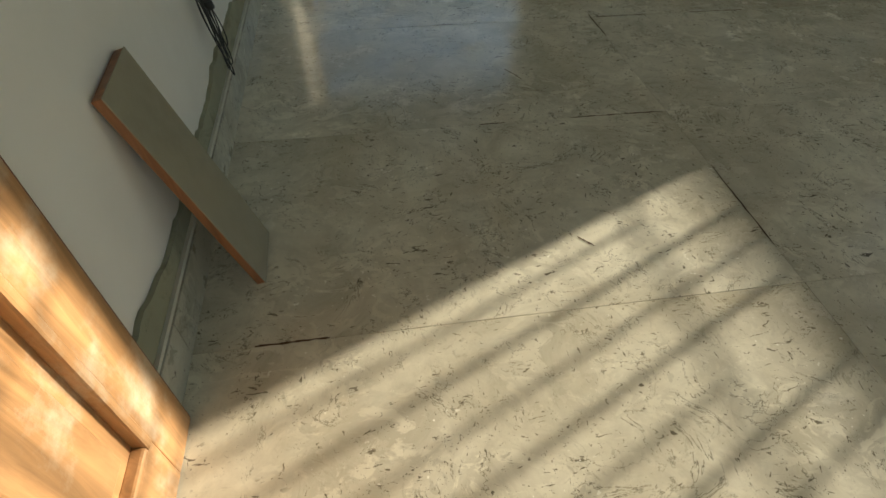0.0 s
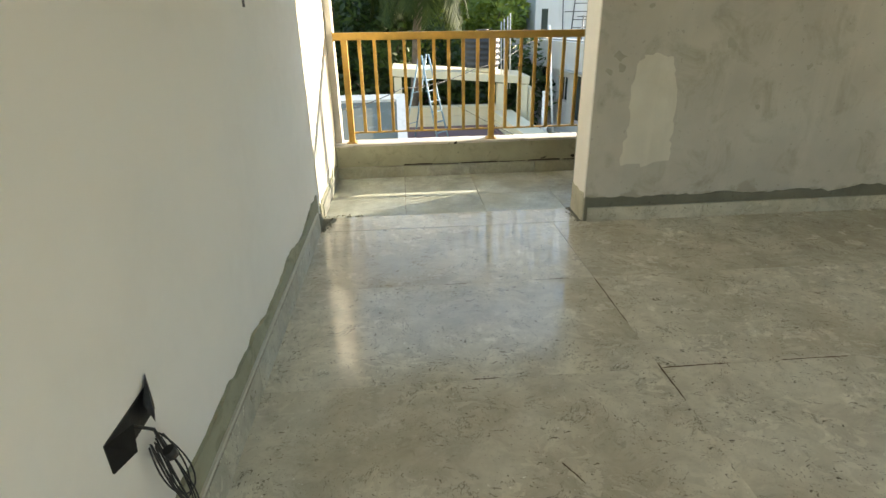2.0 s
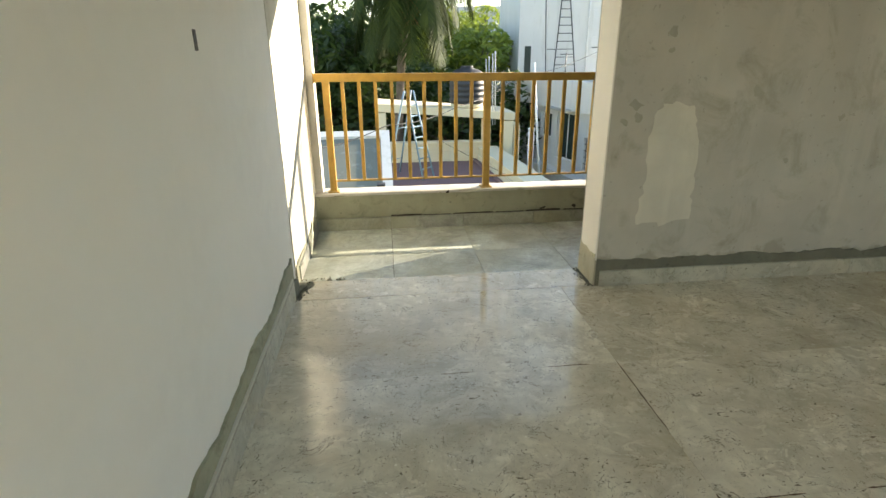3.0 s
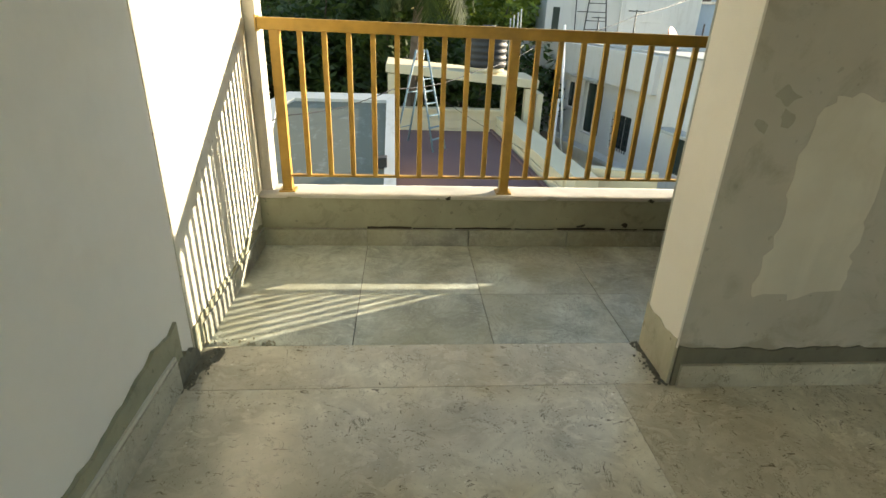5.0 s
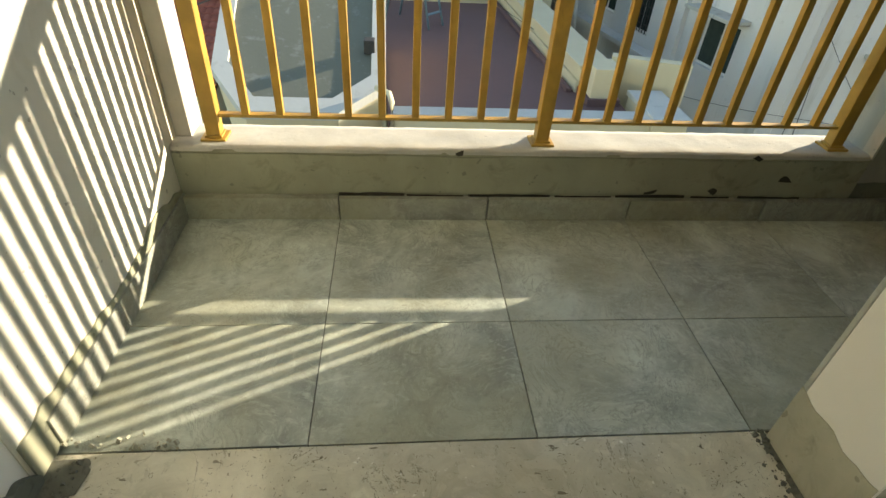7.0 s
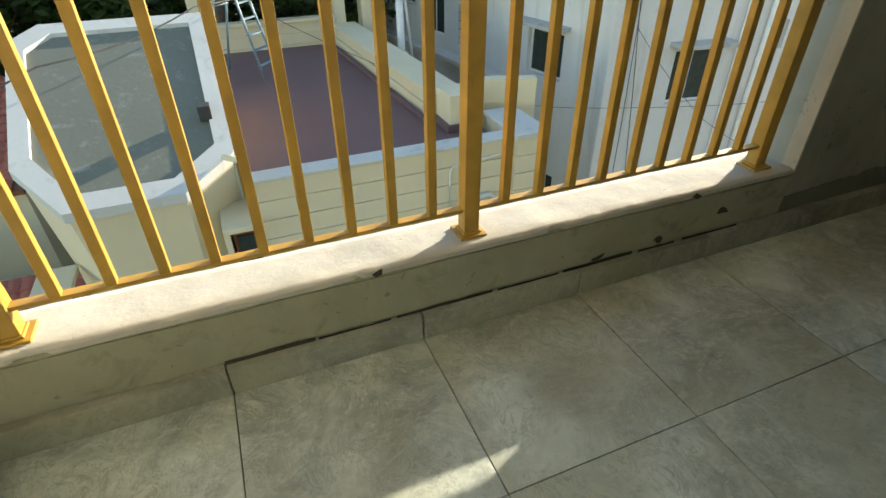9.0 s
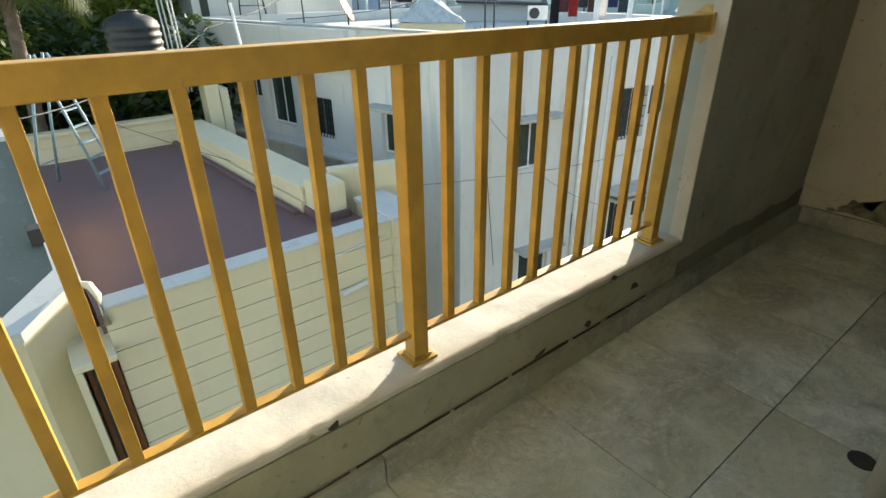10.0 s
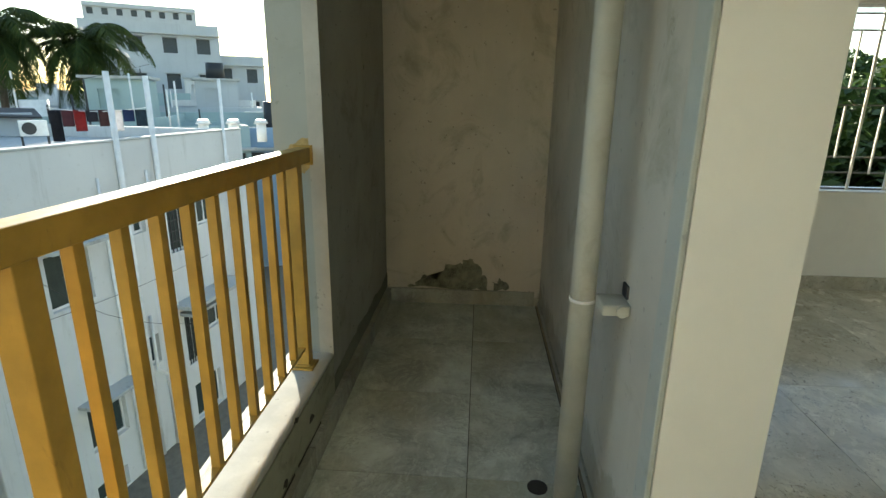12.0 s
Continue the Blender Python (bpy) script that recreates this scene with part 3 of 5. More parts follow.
# ---------- the railing ----------
def railing():
    r = empty("balcony_railing", (1.45, 6.3, 0.3), "mustard-yellow painted steel railing on the parapet of the balcony", "railing")
    def p(name, bm, **k):
        bmesh.ops.translate(bm, verts=bm.verts, vec=(-1.45, -6.3, -0.3))
        return part(name, bm, YELLOW, r, **k)
    def top(x):
        return 1.165 - 0.0075 * x

    bm = bmesh.new()
    box(bm, 0.12, 6.270, 0.0, 2.844, 6.326, 0.060, 0.003)
    for v in {v for f in bm.faces for v in f.verts}:
        v.co.z += top(v.co.x)
    p("top_rail", bm)
    bm = bmesh.new(); box(bm, 0.22, 6.285, 0.385, 2.76, 6.315, 0.397, 0.001); p("bottom_rail", bm)
    for x, d in ((0.116, 1), (2.849, -1)):
        bm = bmesh.new(); box(bm, x, 6.260, top(x) - 0.010, x + d * 0.008, 6.336, top(x) + 0.068, 0.001); p("wall_flange", bm)
    posts = (0.205, 1.465, 2.722)
    for x in posts:
        bm = bmesh.new(); box(bm, x - 0.026, 6.274, 0.30, x + 0.026, 6.326, top(x) + 0.002, 0.003); p("post", bm)
        bm = bmesh.new(); box(bm, x - 0.046, 6.256, 0.297, x + 0.046, 6.344, 0.309, 0.002)
        box(bm, x - 0.032, 6.268, 0.309, x + 0.032, 6.332, 0.318, 0.003); p("base_plate", bm)
    for a, b in zip(posts, posts[1:]):
        for k in range(1, 10):
            x = a + (b - a) * k / 10
            bm = bmesh.new(); box(bm, x - 0.0135, 6.2865, 0.395, x + 0.0135, 6.3135, top(x) + 0.002, 0.002)
            p("baluster", bm)


railing()

# ---------- door, plank, wiring, pipe ----------
def door():
    d = empty("wooden_door", (0.066, 1.322, 0.005), "varnished teak door with raised panels, standing open against the white wall", "door")
    def p(name, boxes, mat=DOORWOOD, label="", bev=0.003):
        bm = bmesh.new()
        for b in boxes:
            box(bm, *b, bev)
        return part(name, bm, mat, d, label)
    W, Hh = 0.86, 2.03
    p("stile", [(0.0, -0.12, 0, 0.036, -0.001, Hh)])
    p("stile", [(0.0, -W, 0, 0.036, -W + 0.12, Hh)])
    p("stile", [(0.0, -W / 2 - 0.05, 0.16, 0.036, -W / 2 + 0.05, Hh - 0.12)])
    p("edge_lipping", [(-0.001, -0.001, 0, 0.034, 0.002, Hh)], DOOREDGE)
    for z0, z1 in ((0, 0.16), (0.95, 1.07), (Hh - 0.12, Hh)):
        p("rail", [(0.0, -W + 0.12, z0, 0.036, -0.12, z1)])
    for y0, y1 in ((-W / 2 + 0.05, -0.12), (-W + 0.12, -W / 2 - 0.05)):
        for z0, z1 in ((0.16, 0.95), (1.07, Hh - 0.12)):
            p("panel", [(0.006, y0, z0, 0.016, y1, z1), (0.014, y0 + 0.06, z0 + 0.06, 0.028, y1 - 0.06, z1 - 0.06)], bev=0.005)
            for q in ((0.012, y1 - 0.022, z0, 0.041, y1, z1), (0.012, y0, z0, 0.041, y0 + 0.022, z1), (0.012, y0 + 0.022, z0, 0.041, y1 - 0.022, z0 + 0.022), (0.012, y0 + 0.022, z1 - 0.022, 0.041, y1 - 0.022, z1)):
                p("moulding", [q], bev=0.006)


door()
plank = empty("plank", (0.232, 1.782, 0.0), "grey laminated plywood plank leaning on the white wall", "plank")
lean = pose(0, 0, 0.006, 3.3, -14.9, 0)
bm = bmesh.new(); box(bm, -0.024, -0.091, 0.002, -0.002, 0.091, 0.606, 0.002, m=lean); part("core", bm, PLYEDGE, plank)
bm = bmesh.new(); box(bm, -0.002, -0.092, 0.001, 0.0005, 0.092, 0.607, 0.0, m=lean); part("laminate", bm, PLYFACE, plank)

sb = empty("switch_box", (0.05, 2.435, 0.53), "open black switch box in the white wall with loose wires", "switch box")
bm = bmesh.new(); box(bm, -0.01, -0.10, -0.03, 0.003, 0.10, 0.045, 0.002); part("box", bm, BLACK, sb)
for q in (((0.003, -0.10, 0.045), (0.02, -0.02, 0.03), (0.03, -0.05, -0.02), (0.003, -0.10, -0.03)), ((0.003, 0.10, 0.075), (0.02, 0.03, 0.04), (0.03, 0.04, -0.02), (0.003, 0.10, -0.015))):
    bm = bmesh.new()
    bm.faces.new([bm.verts.new(v) for v in q])
    bmesh.ops.solidify(bm, geom=bm.faces[:], thickness=0.002)
    part("torn_tape", bm, BLACK, sb)
cb = empty("cable_bundle", (0.06, 2.455, 0.455), "coiled black electric wires hanging from the wall box", "cable")
for k in range(6):
    bm = bmesh.new()
    w, l = 0.012 + 0.007 * k, 0.29 - 0.02 * k
    pts = []
    for i in range(25):
        a = i / 24
        loop = math.sin(a * math.pi)
        pts.append((0.02 + 0.03 * loop + 0.008 * math.sin(k * 2 + a * 6), (a - 0.5) * w * (1 + 3.2 * loop) + 0.03 * loop, 0.02 - l * loop))
    sweep(bm, pts, 0.0021, 6)
    part("wire", bm, BLACK, cb)
bm = bmesh.new(); sweep(bm, [(0.0, -0.03, 0.09), (0.03, -0.01, 0.06), (0.035, 0.0, 0.0)], 0.004, 6); part("wire", bm, BLACK, cb)
bm = bmesh.new(); tube(bm, (0.04, 0.0, -0.01), (0.045, 0.006, -0.035), 0.014, 10); part("binding", bm, BLACK, cb)
ws = empty("wall_socket_hole", (0.05, 3.905, 1.41), "small unfinished socket hole with a grey plate in the white wall", "socket")
bm = bmesh.new(); box(bm, -0.005, -0.014, -0.02, 0.003, 0.014, 0.045, 0.002); part("plate", bm, IRON, ws)

pp = empty("drain_pipe", (2.30, 5.260, 0), "grey cement-splashed plastic drain pipe beside the balcony wall", "pipe")
bm = bmesh.new(); tube(bm, (0, 0, 0.0), (0, 0, T - 0.001), 0.038, 28); part("pipe", bm, PVC, pp)
bm = bmesh.new(); tube(bm, (0, 0, 0.805), (0, 0, 0.815), 0.0405, 28); part("strap", bm, PVCW, pp)
bm = bmesh.new(); box(bm, -0.115, -0.116, 0.802, -0.01, -0.035, 0.836, 0.006); part("clamp_block", bm, PVC, pp)
bm = bmesh.new(); tube(bm, (-0.127, -0.09, 0.82), (-0.115, -0.09, 0.82), 0.017, 12); part("stub", bm, PVC, pp)
bm = bmesh.new(); box(bm, -0.08, -0.117, 0.842, -0.03, -0.108, 0.882, 0.002); part("wall_hole", bm, IRON, pp)

# added wall out of view to the east; its top cuts the room's sun patch
slab("unseen_sun_blocker", 9.8, 2.2, -8, 10.0, 9.0, 2.30, FARWALL, kind="structure")

# window in the east wall
win = empty("window_grille", (4.95, 2.36, 0.77), "white-painted steel window grille with staggered bars above a low white wall", "window grille")
y0, y1 = -1.15, 1.25
levels = (0.12, 0.235, 0.61, 0.73, 1.12, 1.23)
for z in (0.0,) + levels + (1.29,):
    bm = bmesh.new(); box(bm, -0.006, y0, z, 0.006, y1, z + 0.012); part("cross_bar", bm, IRONGREY, win)
n = 18
for k in range(n + 1):
    y = y0 + (y1 - y0) * k / n
    if k % 2 == 0:
        spans = ((0.0, 1.30),)
    else:
        spans = ((0.235, 0.61), (0.73, 1.12)) if k % 4 == 1 else ((0.12, 0.61), (0.73, 1.23))
    for a, b in spans:
        bm = bmesh.new(); box(bm, -0.018, y - (0.009 if k % 2 == 0 else 0.006), a, -0.006, y + (0.009 if k % 2 == 0 else 0.006), b); part("bar", bm, STEEL, win)

# ---------- outdoors ----------
slab("ground", -400, -300, -8.4, 500, 700, -8.0, SOIL, kind="structure")


def local(p0, p1):
    d = (Vector((*p1, 0)) - Vector((*p0, 0)))
    n = d.normalized()
    m = Matrix(((n.x, -n.y, 0, p0[0]), (n.y, n.x, 0, p0[1]), (0, 0, 1, 0), (0, 0, 0, 1)))
    return m, d.length


def holed(bm, m, s0, s1, z0, z1, thick, holes):
    """A wall along local x with openings (s0, s1, z0, z1)."""
    ss = sorted({s0, s1, *[h[0] for h in holes], *[h[1] for h in holes]})
    zs = sorted({z0, z1, *[h[2] for h in holes], *[h[3] for h in holes]})
    grid = [[[bm.verts.new(m @ Vector((s, t, z))) for z in zs] for s in ss] for t in (0, thick)]
    nx, nz = len(ss) - 1, len(zs) - 1

    def solid(i, j):
        if not (0 <= i < nx and 0 <= j < nz):
            return False
        cs, cz = (ss[i] + ss[i + 1]) / 2, (zs[j] + zs[j + 1]) / 2
        return not any(h[0] < cs < h[1] and h[2] < cz < h[3] for h in holes)

    f, b = grid
    for i in range(nx):
        for j in range(nz):
            if not solid(i, j):
                continue
            bm.faces.new((f[i][j], f[i + 1][j], f[i + 1][j + 1], f[i][j + 1]))
            bm.faces.new((b[i][j + 1], b[i + 1][j + 1], b[i + 1][j], b[i][j]))
            for (di, dj), (p, q) in (((-1, 0), ((i, j), (i, j + 1))), ((1, 0), ((i + 1, j + 1), (i + 1, j))), ((0, -1), ((i + 1, j), (i, j))), ((0, 1), ((i, j + 1), (i + 1, j + 1)))):
                if not solid(i + di, j + dj):
                    bm.faces.new((f[p[0]][p[1]], f[q[0]][q[1]], b[q[0]][q[1]], b[p[0]][p[1]]))
    loose = [v for v in bm.verts if not v.link_faces]
    bmesh.ops.delete(bm, geom=loose, context="VERTS")


def house_window(house, m, s0, s1, z0, z1, panes=2, shade=False, grille=False, frame=PVCW, glass=GLASSD, deep=0.12):
    w = new("window")
    w.parent = house
    f = bmesh.new()
    t = 0.05
    for q in ((s0, deep, z0, s1, deep + 0.05, z0 + t), (s0, deep, z1 - t, s1, deep + 0.05, z1), (s0, deep, z0 + t, s0 + t, deep + 0.05, z1 - t), (s1 - t, deep, z0 + t, s1, deep + 0.05, z1 - t)):
        box(f, *q, m=m)
    for k in range(1, panes):
        c = s0 + (s1 - s0) * k / panes
        box(f, c - 0.02, deep, z0 + t, c + 0.02, deep + 0.05, z1 - t, m=m)
    part("window_frame", f, frame, w)
    for k in range(panes):
        a, b = s0 + (s1 - s0) * k / panes, s0 + (s1 - s0) * (k + 1) / panes
        bm = bmesh.new(); box(bm, a + 0.02, deep + 0.02, z0 + 0.03, b - 0.02, deep + 0.035, z1 - 0.03, m=m); part("pane", bm, glass, w)
    if grille:
        bm = bmesh.new()
        for k in range(1, 8):
            c = s0 + (s1 - s0) * k / 8
            box(bm, c - 0.012, 0.02, z0, c + 0.012, 0.04, z1, m=m)
        for k in range(1, 5):
            c = z0 + (z1 - z0) * k / 5
            box(bm, s0, 0.02, c - 0.01, s1, 0.04, c + 0.01, m=m)
        part("grille", bm, IRON, w)
    if shade:
        bm = bmesh.new(); box(bm, s0 - 0.2, -0.5, z1 + 0.12, s1 + 0.2, 0.0, z1 + 0.2, 0.01, m=m); part("sun_shade", bm, HOUSE_SH, w)
    return w


# the white neighbour
C, R, L = (8.6, 14.4), (17.4, 13.2), (6.2, 27.8)
white = empty("white_house", (10, 16, -8), "white three-storey house with streaked walls, parapet roof and sliding windows", "house")


def wpart(name, bm, mat, label=""):
    bmesh.ops.translate(bm, verts=bm.verts, vec=(-10, -16, 8))
    return part(name, bm, mat, white, label)


m3, len3 = local(C, R)
mL, lenL = local(L, C)
f3 = [(1.6, 2.65, -2.98, -1.78), (3.85, 4.4, -1.9, -1.28), (5.15, 6.25, -2.72, -1.28), (6.35, 7.25, -2.2, -1.28), (1.9, 2.95, -6.55, -5.4), (3.75, 4.3, -5.4, -4.6), (5.3, 6.1, -6.1, -4.6), (6.3, 7.4, -5.4, -4.5), (5.4, 6.6, -7.95, -6.8), (1.8, 2.7, -7.95, -7.4)]
fL = [(lenL - b, lenL - a, c, d) for a, b, c, d in ((1.45, 2.7, -2.7, -1.62), (4.75, 5.85, -2.7, -1.55), (6.6, 7.9, -2.6, -0.85), (8.35, 9.3, -1.95, -0.98), (10.05, 11.2, -2.1, -0.75), (11.5, 12.7, -2.2, -0.75), (6.9, 8.0, -4.25, -3.8), (8.3, 9.3, -4.1, -3.7), (9.6, 10.6, -4.0, -3.55), (10.9, 12.1, -3.9, -3.45), (1.3, 2.1, -6.3, -5.2))]
bm = bmesh.new(); holed(bm, m3, 0, len3, -8, 0.33, 0.22, f3); wpart("wall", bm, HOUSE)
bm = bmesh.new(); holed(bm, mL, 0, lenL, -8, 0.33, 0.22, fL); wpart("wall", bm, HOUSE)
bm = bmesh.new(); box(bm, 0, -0.03, 0.33, len3, 0.26, 0.38, 0.01, m=m3); wpart("coping", bm, HOUSE_SH, "dirty grey coping")
bm = bmesh.new(); box(bm, 0, -0.03, 0.33, lenL, 0.26, 0.38, 0.01, m=mL); wpart("coping", bm, HOUSE_SH, "dirty grey coping")
bm = bmesh.new(); box(bm, 0, -0.30, -0.70, lenL - 3.6, -0.01, 0.32, 0.01, m=mL); wpart("parapet_band", bm, HOUSE)
bm = bmesh.new(); box(bm, lenL - 3.6, -0.14, -8, lenL - 3.3, -0.005, 0.32, 0.01, m=mL); wpart("pilaster", bm, HOUSE)
bm = bmesh.new(); box(bm, -0.12, -0.12, -8, 0.25, 0.1, 0.32, 0.03, m=m3); wpart("pilaster", bm, HOUSE)
bm = bmesh.new(); box(bm, 0, -0.45, -3.1, lenL - 3.6, -0.01, -2.98, 0.01, m=mL); wpart("ledge", bm, HOUSE)
bm = bmesh.new(); prism(bm, [(8.95, 14.6), (17.1, 13.5), (19.1, 26.6), (6.7, 27.4)], -0.25, -0.05); wpart("roof", bm, HOUSE_SH, "grey flat roof")
bm = bmesh.new(); prism(bm, [(9.3, 15.1), (16.9, 14.2), (18.5, 26.2), (7.2, 27)], -8, -0.3); wpart("core", bm, FARDARK)
bm = bmesh.new()
mR, lenR = local(R, (19.5, 27)); box(bm, 0, 0, -8, lenR, 0.22, 0.33, m=mR); wpart("wall", bm, HOUSE)
mB, lenB = local((19.5, 27), L); box(bm := bmesh.new(), 0, 0, -8, lenB, 0.22, 0.33, m=mB); wpart("wall", bm, HOUSE)
shift = pose(-10, -16, 8)
for k, (a, b, c, d) in enumerate(f3):
    house_window(white, shift @ m3, a, b, c, d, 2, shade=k in (0, 4, 6), grille=k in (2, 6))
for k, (a, b, c, d) in enumerate(fL):
    house_window(white, shift @ mL, a, b, c, d, 2, shade=k in (0, 2), grille=k == 1)
bm = bmesh.new(); box(bm, 4.9, -0.7, -4.2, 7.5, 0, -4.08, 0.02, m=m3); wpart("sun_shade", bm, HOUSE_SH, "weathered grey sun shade")
for s, top in ((3.78, 1.85), (4.95, 1.8), (7.85, 1.82)):
    bm = bmesh.new(); tube(bm, m3 @ Vector((s, -0.09, -7.9)), m3 @ Vector((s, -0.09, top)), 0.065 if s < 7 else 0.045, 10); wpart("vent_pipe", bm, PVCW)
for s in (3.15, 4.6, 8.0):
    bm = bmesh.new(); tube(bm, m3 @ Vector((s, -0.05, -7.9)), m3 @ Vector((s, -0.05, -0.4)), 0.03, 8); wpart("drain_pipe", bm, PVCW)
bm = bmesh.new(); sweep(bm, [m3 @ Vector(v) for v in ((4.0, -0.1, -4.0), (4.0, -0.1, -5.5), (4.3, -0.12, -5.8), (4.3, -0.12, -7.9))], 0.05, 8); wpart("drain_pipe", bm, PVCW)
for a, b in (((0.3, -0.03, 0.5), (1.0, -0.03, -5.5)), ((0.45, -0.03, 0.5), (0.6, -0.03, -7))):
    bm = bmesh.new(); sweep(bm, [m3 @ Vector(a), m3 @ Vector(b).lerp(Vector(a), 0.5) + Vector((0, -0.03, 0)), m3 @ Vector(b)], 0.008, 5); wpart("cable", bm, IRON)

# the tower behind it, with a ladder
tower = empty("white_tower", (10, 30, -8), "tall white stair tower with a narrow slot window", "house")
bm = bmesh.new(); box(bm, -2.9, -1.6, 0, 0.0, 3, 15.5); part("wall", bm, HOUSE, tower)
bm = bmesh.new(); box(bm, 0.0, -1.1, 0, 3.0, 3, 15.0); part("wall", bm, HOUSE, tower)
bm = bmesh.new(); box(bm, 3.0, -0.6, 0, 4.6, 3, 11.3); part("wall", bm, HOUSE, tower)
for z in (9.0, 10.2, 11.4):
    bm = bmesh.new(); box(bm, 0.8, -1.13, z, 2.6, -1.10, z + 0.9, 0.01); part("panel", bm, HOUSE, tower)
bm = bmesh.new(); box(bm, -2.6, -1.64, 8.3, -2.3, -1.59, 9.5); part("slot_window", bm, GLASSD, tower)
bm = bmesh.new(); box(bm, 2.9, -0.9, 10.9, 4.8, -0.5, 11.0); part("sun_shade", bm, HOUSE_SH, tower)
bm = bmesh.new(); tube(bm, (0.6, -1.2, 7.5), (0.6, -1.2, 15), 0.04, 6); part("drain_pipe", bm, PVCW, tower)


def iron_ladder():
    l = empty("iron_ladder", (8.95, 28.2, -0.05), "black iron ladder standing against the white tower", "ladder")
    for x0, x1 in ((0.0, 0.15), (0.62, 0.35)):
        bm = bmesh.new(); tube(bm, (x0 + (0.25 if x0 > 0.3 else -0.25), -0.3, 0), (x1, 0.1, 4.6), 0.03, 6); part("side_rail", bm, IRON, l)
    for k in range(12):
        z = 0.35 * (k + 1)
        a = z / 4.6
        bm = bmesh.new(); tube(bm, (-0.25 + 0.40 * a, -0.3 + 0.4 * a, z), (0.87 - 0.52 * a, -0.3 + 0.4 * a, z), 0.02, 6); part("rung", bm, IRON, l)
    bm = bmesh.new(); tube(bm, (-0.6, -0.3, 0), (-0.75, 0.0, 4.6), 0.025, 6); part("stay", bm, IRON, l)
    bm = bmesh.new(); tube(bm, (-0.6, -0.3, 1.4), (0.0, -0.3, 1.4), 0.02, 6); part("stay", bm, IRON, l)


iron_ladder()

# the cream neighbour with its red terrace
cream = empty("cream_house", (3, 15, -8), "cream house with a red oxide terrace, grooved walls and low parapets", "house")


def cpart(name, bm, mat, label="", kind="", parent=None):
    bmesh.ops.translate(bm, verts=bm.verts, vec=(-3, -15, 8))
    return part(name, bm, mat, parent or cream, label, kind)


bm = bmesh.new(); prism(bm, [(0.78, 11.62), (4.55, 11.62), (4.55, 12.6), (3.95, 12.9), (3.6, 18.9), (0.6, 18.9)], -2.25, -2.0); cpart("terrace_floor", bm, TERRACE, "red oxide terrace floor")
bm = bmesh.new(); prism(bm, [(0.78, 11.62), (4.55, 11.62), (5.4, 18.9), (0.6, 18.9)], -8, -2.26); cpart("core", bm, CREAM)
# grooved boards of the front wall
for k in range(11):
    z1 = -1.84 - 0.285 * k
    bm = bmesh.new(); box(bm, 0.82, 11.40, z1 - 0.275, 4.62, 11.62, z1, 0.006); cpart("wall_band", bm, CREAM)
bm = bmesh.new(); box(bm, 0.82, 11.43, -8, 4.62, 11.61, -4.98); cpart("wall", bm, CREAM)
bm = bmesh.new(); box(bm, 0.82, 11.37, -1.84, 4.62, 11.66, -1.79, 0.012); cpart("coping", bm, CREAMTOP, "weathered blue-grey coping")
for k in range(5):
    z1 = -1.84 - 0.285 * k
    bm = bmesh.new(); box(bm, 4.625, 11.33, z1 - 0.275, 5.15, 12.4, z1, 0.006); cpart("wall_band", bm, CREAM)
bm = bmesh.new(); box(bm, 4.60, 11.30, -1.84, 5.18, 12.45, -1.76, 0.015); cpart("coping", bm, CREAMTOP, "weathered blue-grey coping")
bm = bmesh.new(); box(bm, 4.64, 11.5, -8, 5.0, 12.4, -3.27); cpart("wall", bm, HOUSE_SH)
# side parapet, stepped and grooved, and its pedestal
mS, lenS = local((3.60, 18.95), (3.93, 12.9))
for k in range(3):
    bm = bmesh.new(); box(bm, 0, 0.002 + 0.10 * (2 - k) * -0.4, -2.2 + 0.20 * k, lenS, 0.55, -2.205 + 0.20 * (k + 1), 0.01, m=mS); cpart("parapet_band", bm, CREAM)
bm = bmesh.new(); box(bm, 0, -0.03, -1.60, lenS, 0.6, -1.55, 0.01, m=mS); cpart("coping", bm, CREAM)
bm = bmesh.new(); box(bm, 0, -0.18, -1.998, lenS, -0.085, -1.93, 0.01, m=mS); cpart("skirting", bm, TERRACE)
bm = bmesh.new(); box(bm, 3.98, 12.35, -2.0, 4.42, 12.9, -1.42, 0.012); cpart("pedestal", bm, CREAM)
bm = bmesh.new(); box(bm, 3.93, 12.3, -2.0, 4.47, 12.95, -1.88, 0.01); cpart("skirting", bm, TERRACE)
mW, lenW = local((4.42, 12.9), (5.6, 12.5))
bm = bmesh.new(); box(bm, 0, 0, -3, 1.25, 0.2, -1.38, m=mW); cpart("parapet", bm, CREAM)
# back wall with a ledge, beam and posts
for k in range(3):
    bm = bmesh.new(); box(bm, 0.6, 18.9, -2.2 + 0.26 * k, 3.7, 19.1, -1.945 + 0.26 * k, 0.008); cpart("wall_band", bm, CREAM)
bm = bmesh.new(); box(bm, 0.6, 18.82, -1.43, 3.7, 19.15, -1.36, 0.01); cpart("coping", bm, CREAM)
bm = bmesh.new(); box(bm, 0.0, 0, -0.24, 4.4, 2.0, 0.0, 0.02, m=pose(0.38, 18.9, -0.16, 0, 4.6, 0)); cpart("beam_slab", bm, CREAM)
for x0, x1 in ((0.42, 0.66), (3.72, 3.98), (4.4, 4.72)):
    bm = bmesh.new(); box(bm, x0, 18.95, -8, x1, 19.2, -0.41 - 0.08 * x0, 0.01); cpart("post", bm, CREAM)
bm = bmesh.new(); box(bm, 4.75, 19.0, -8, 4.95, 20.8, -0.9); cpart("wall", bm, CREAM)
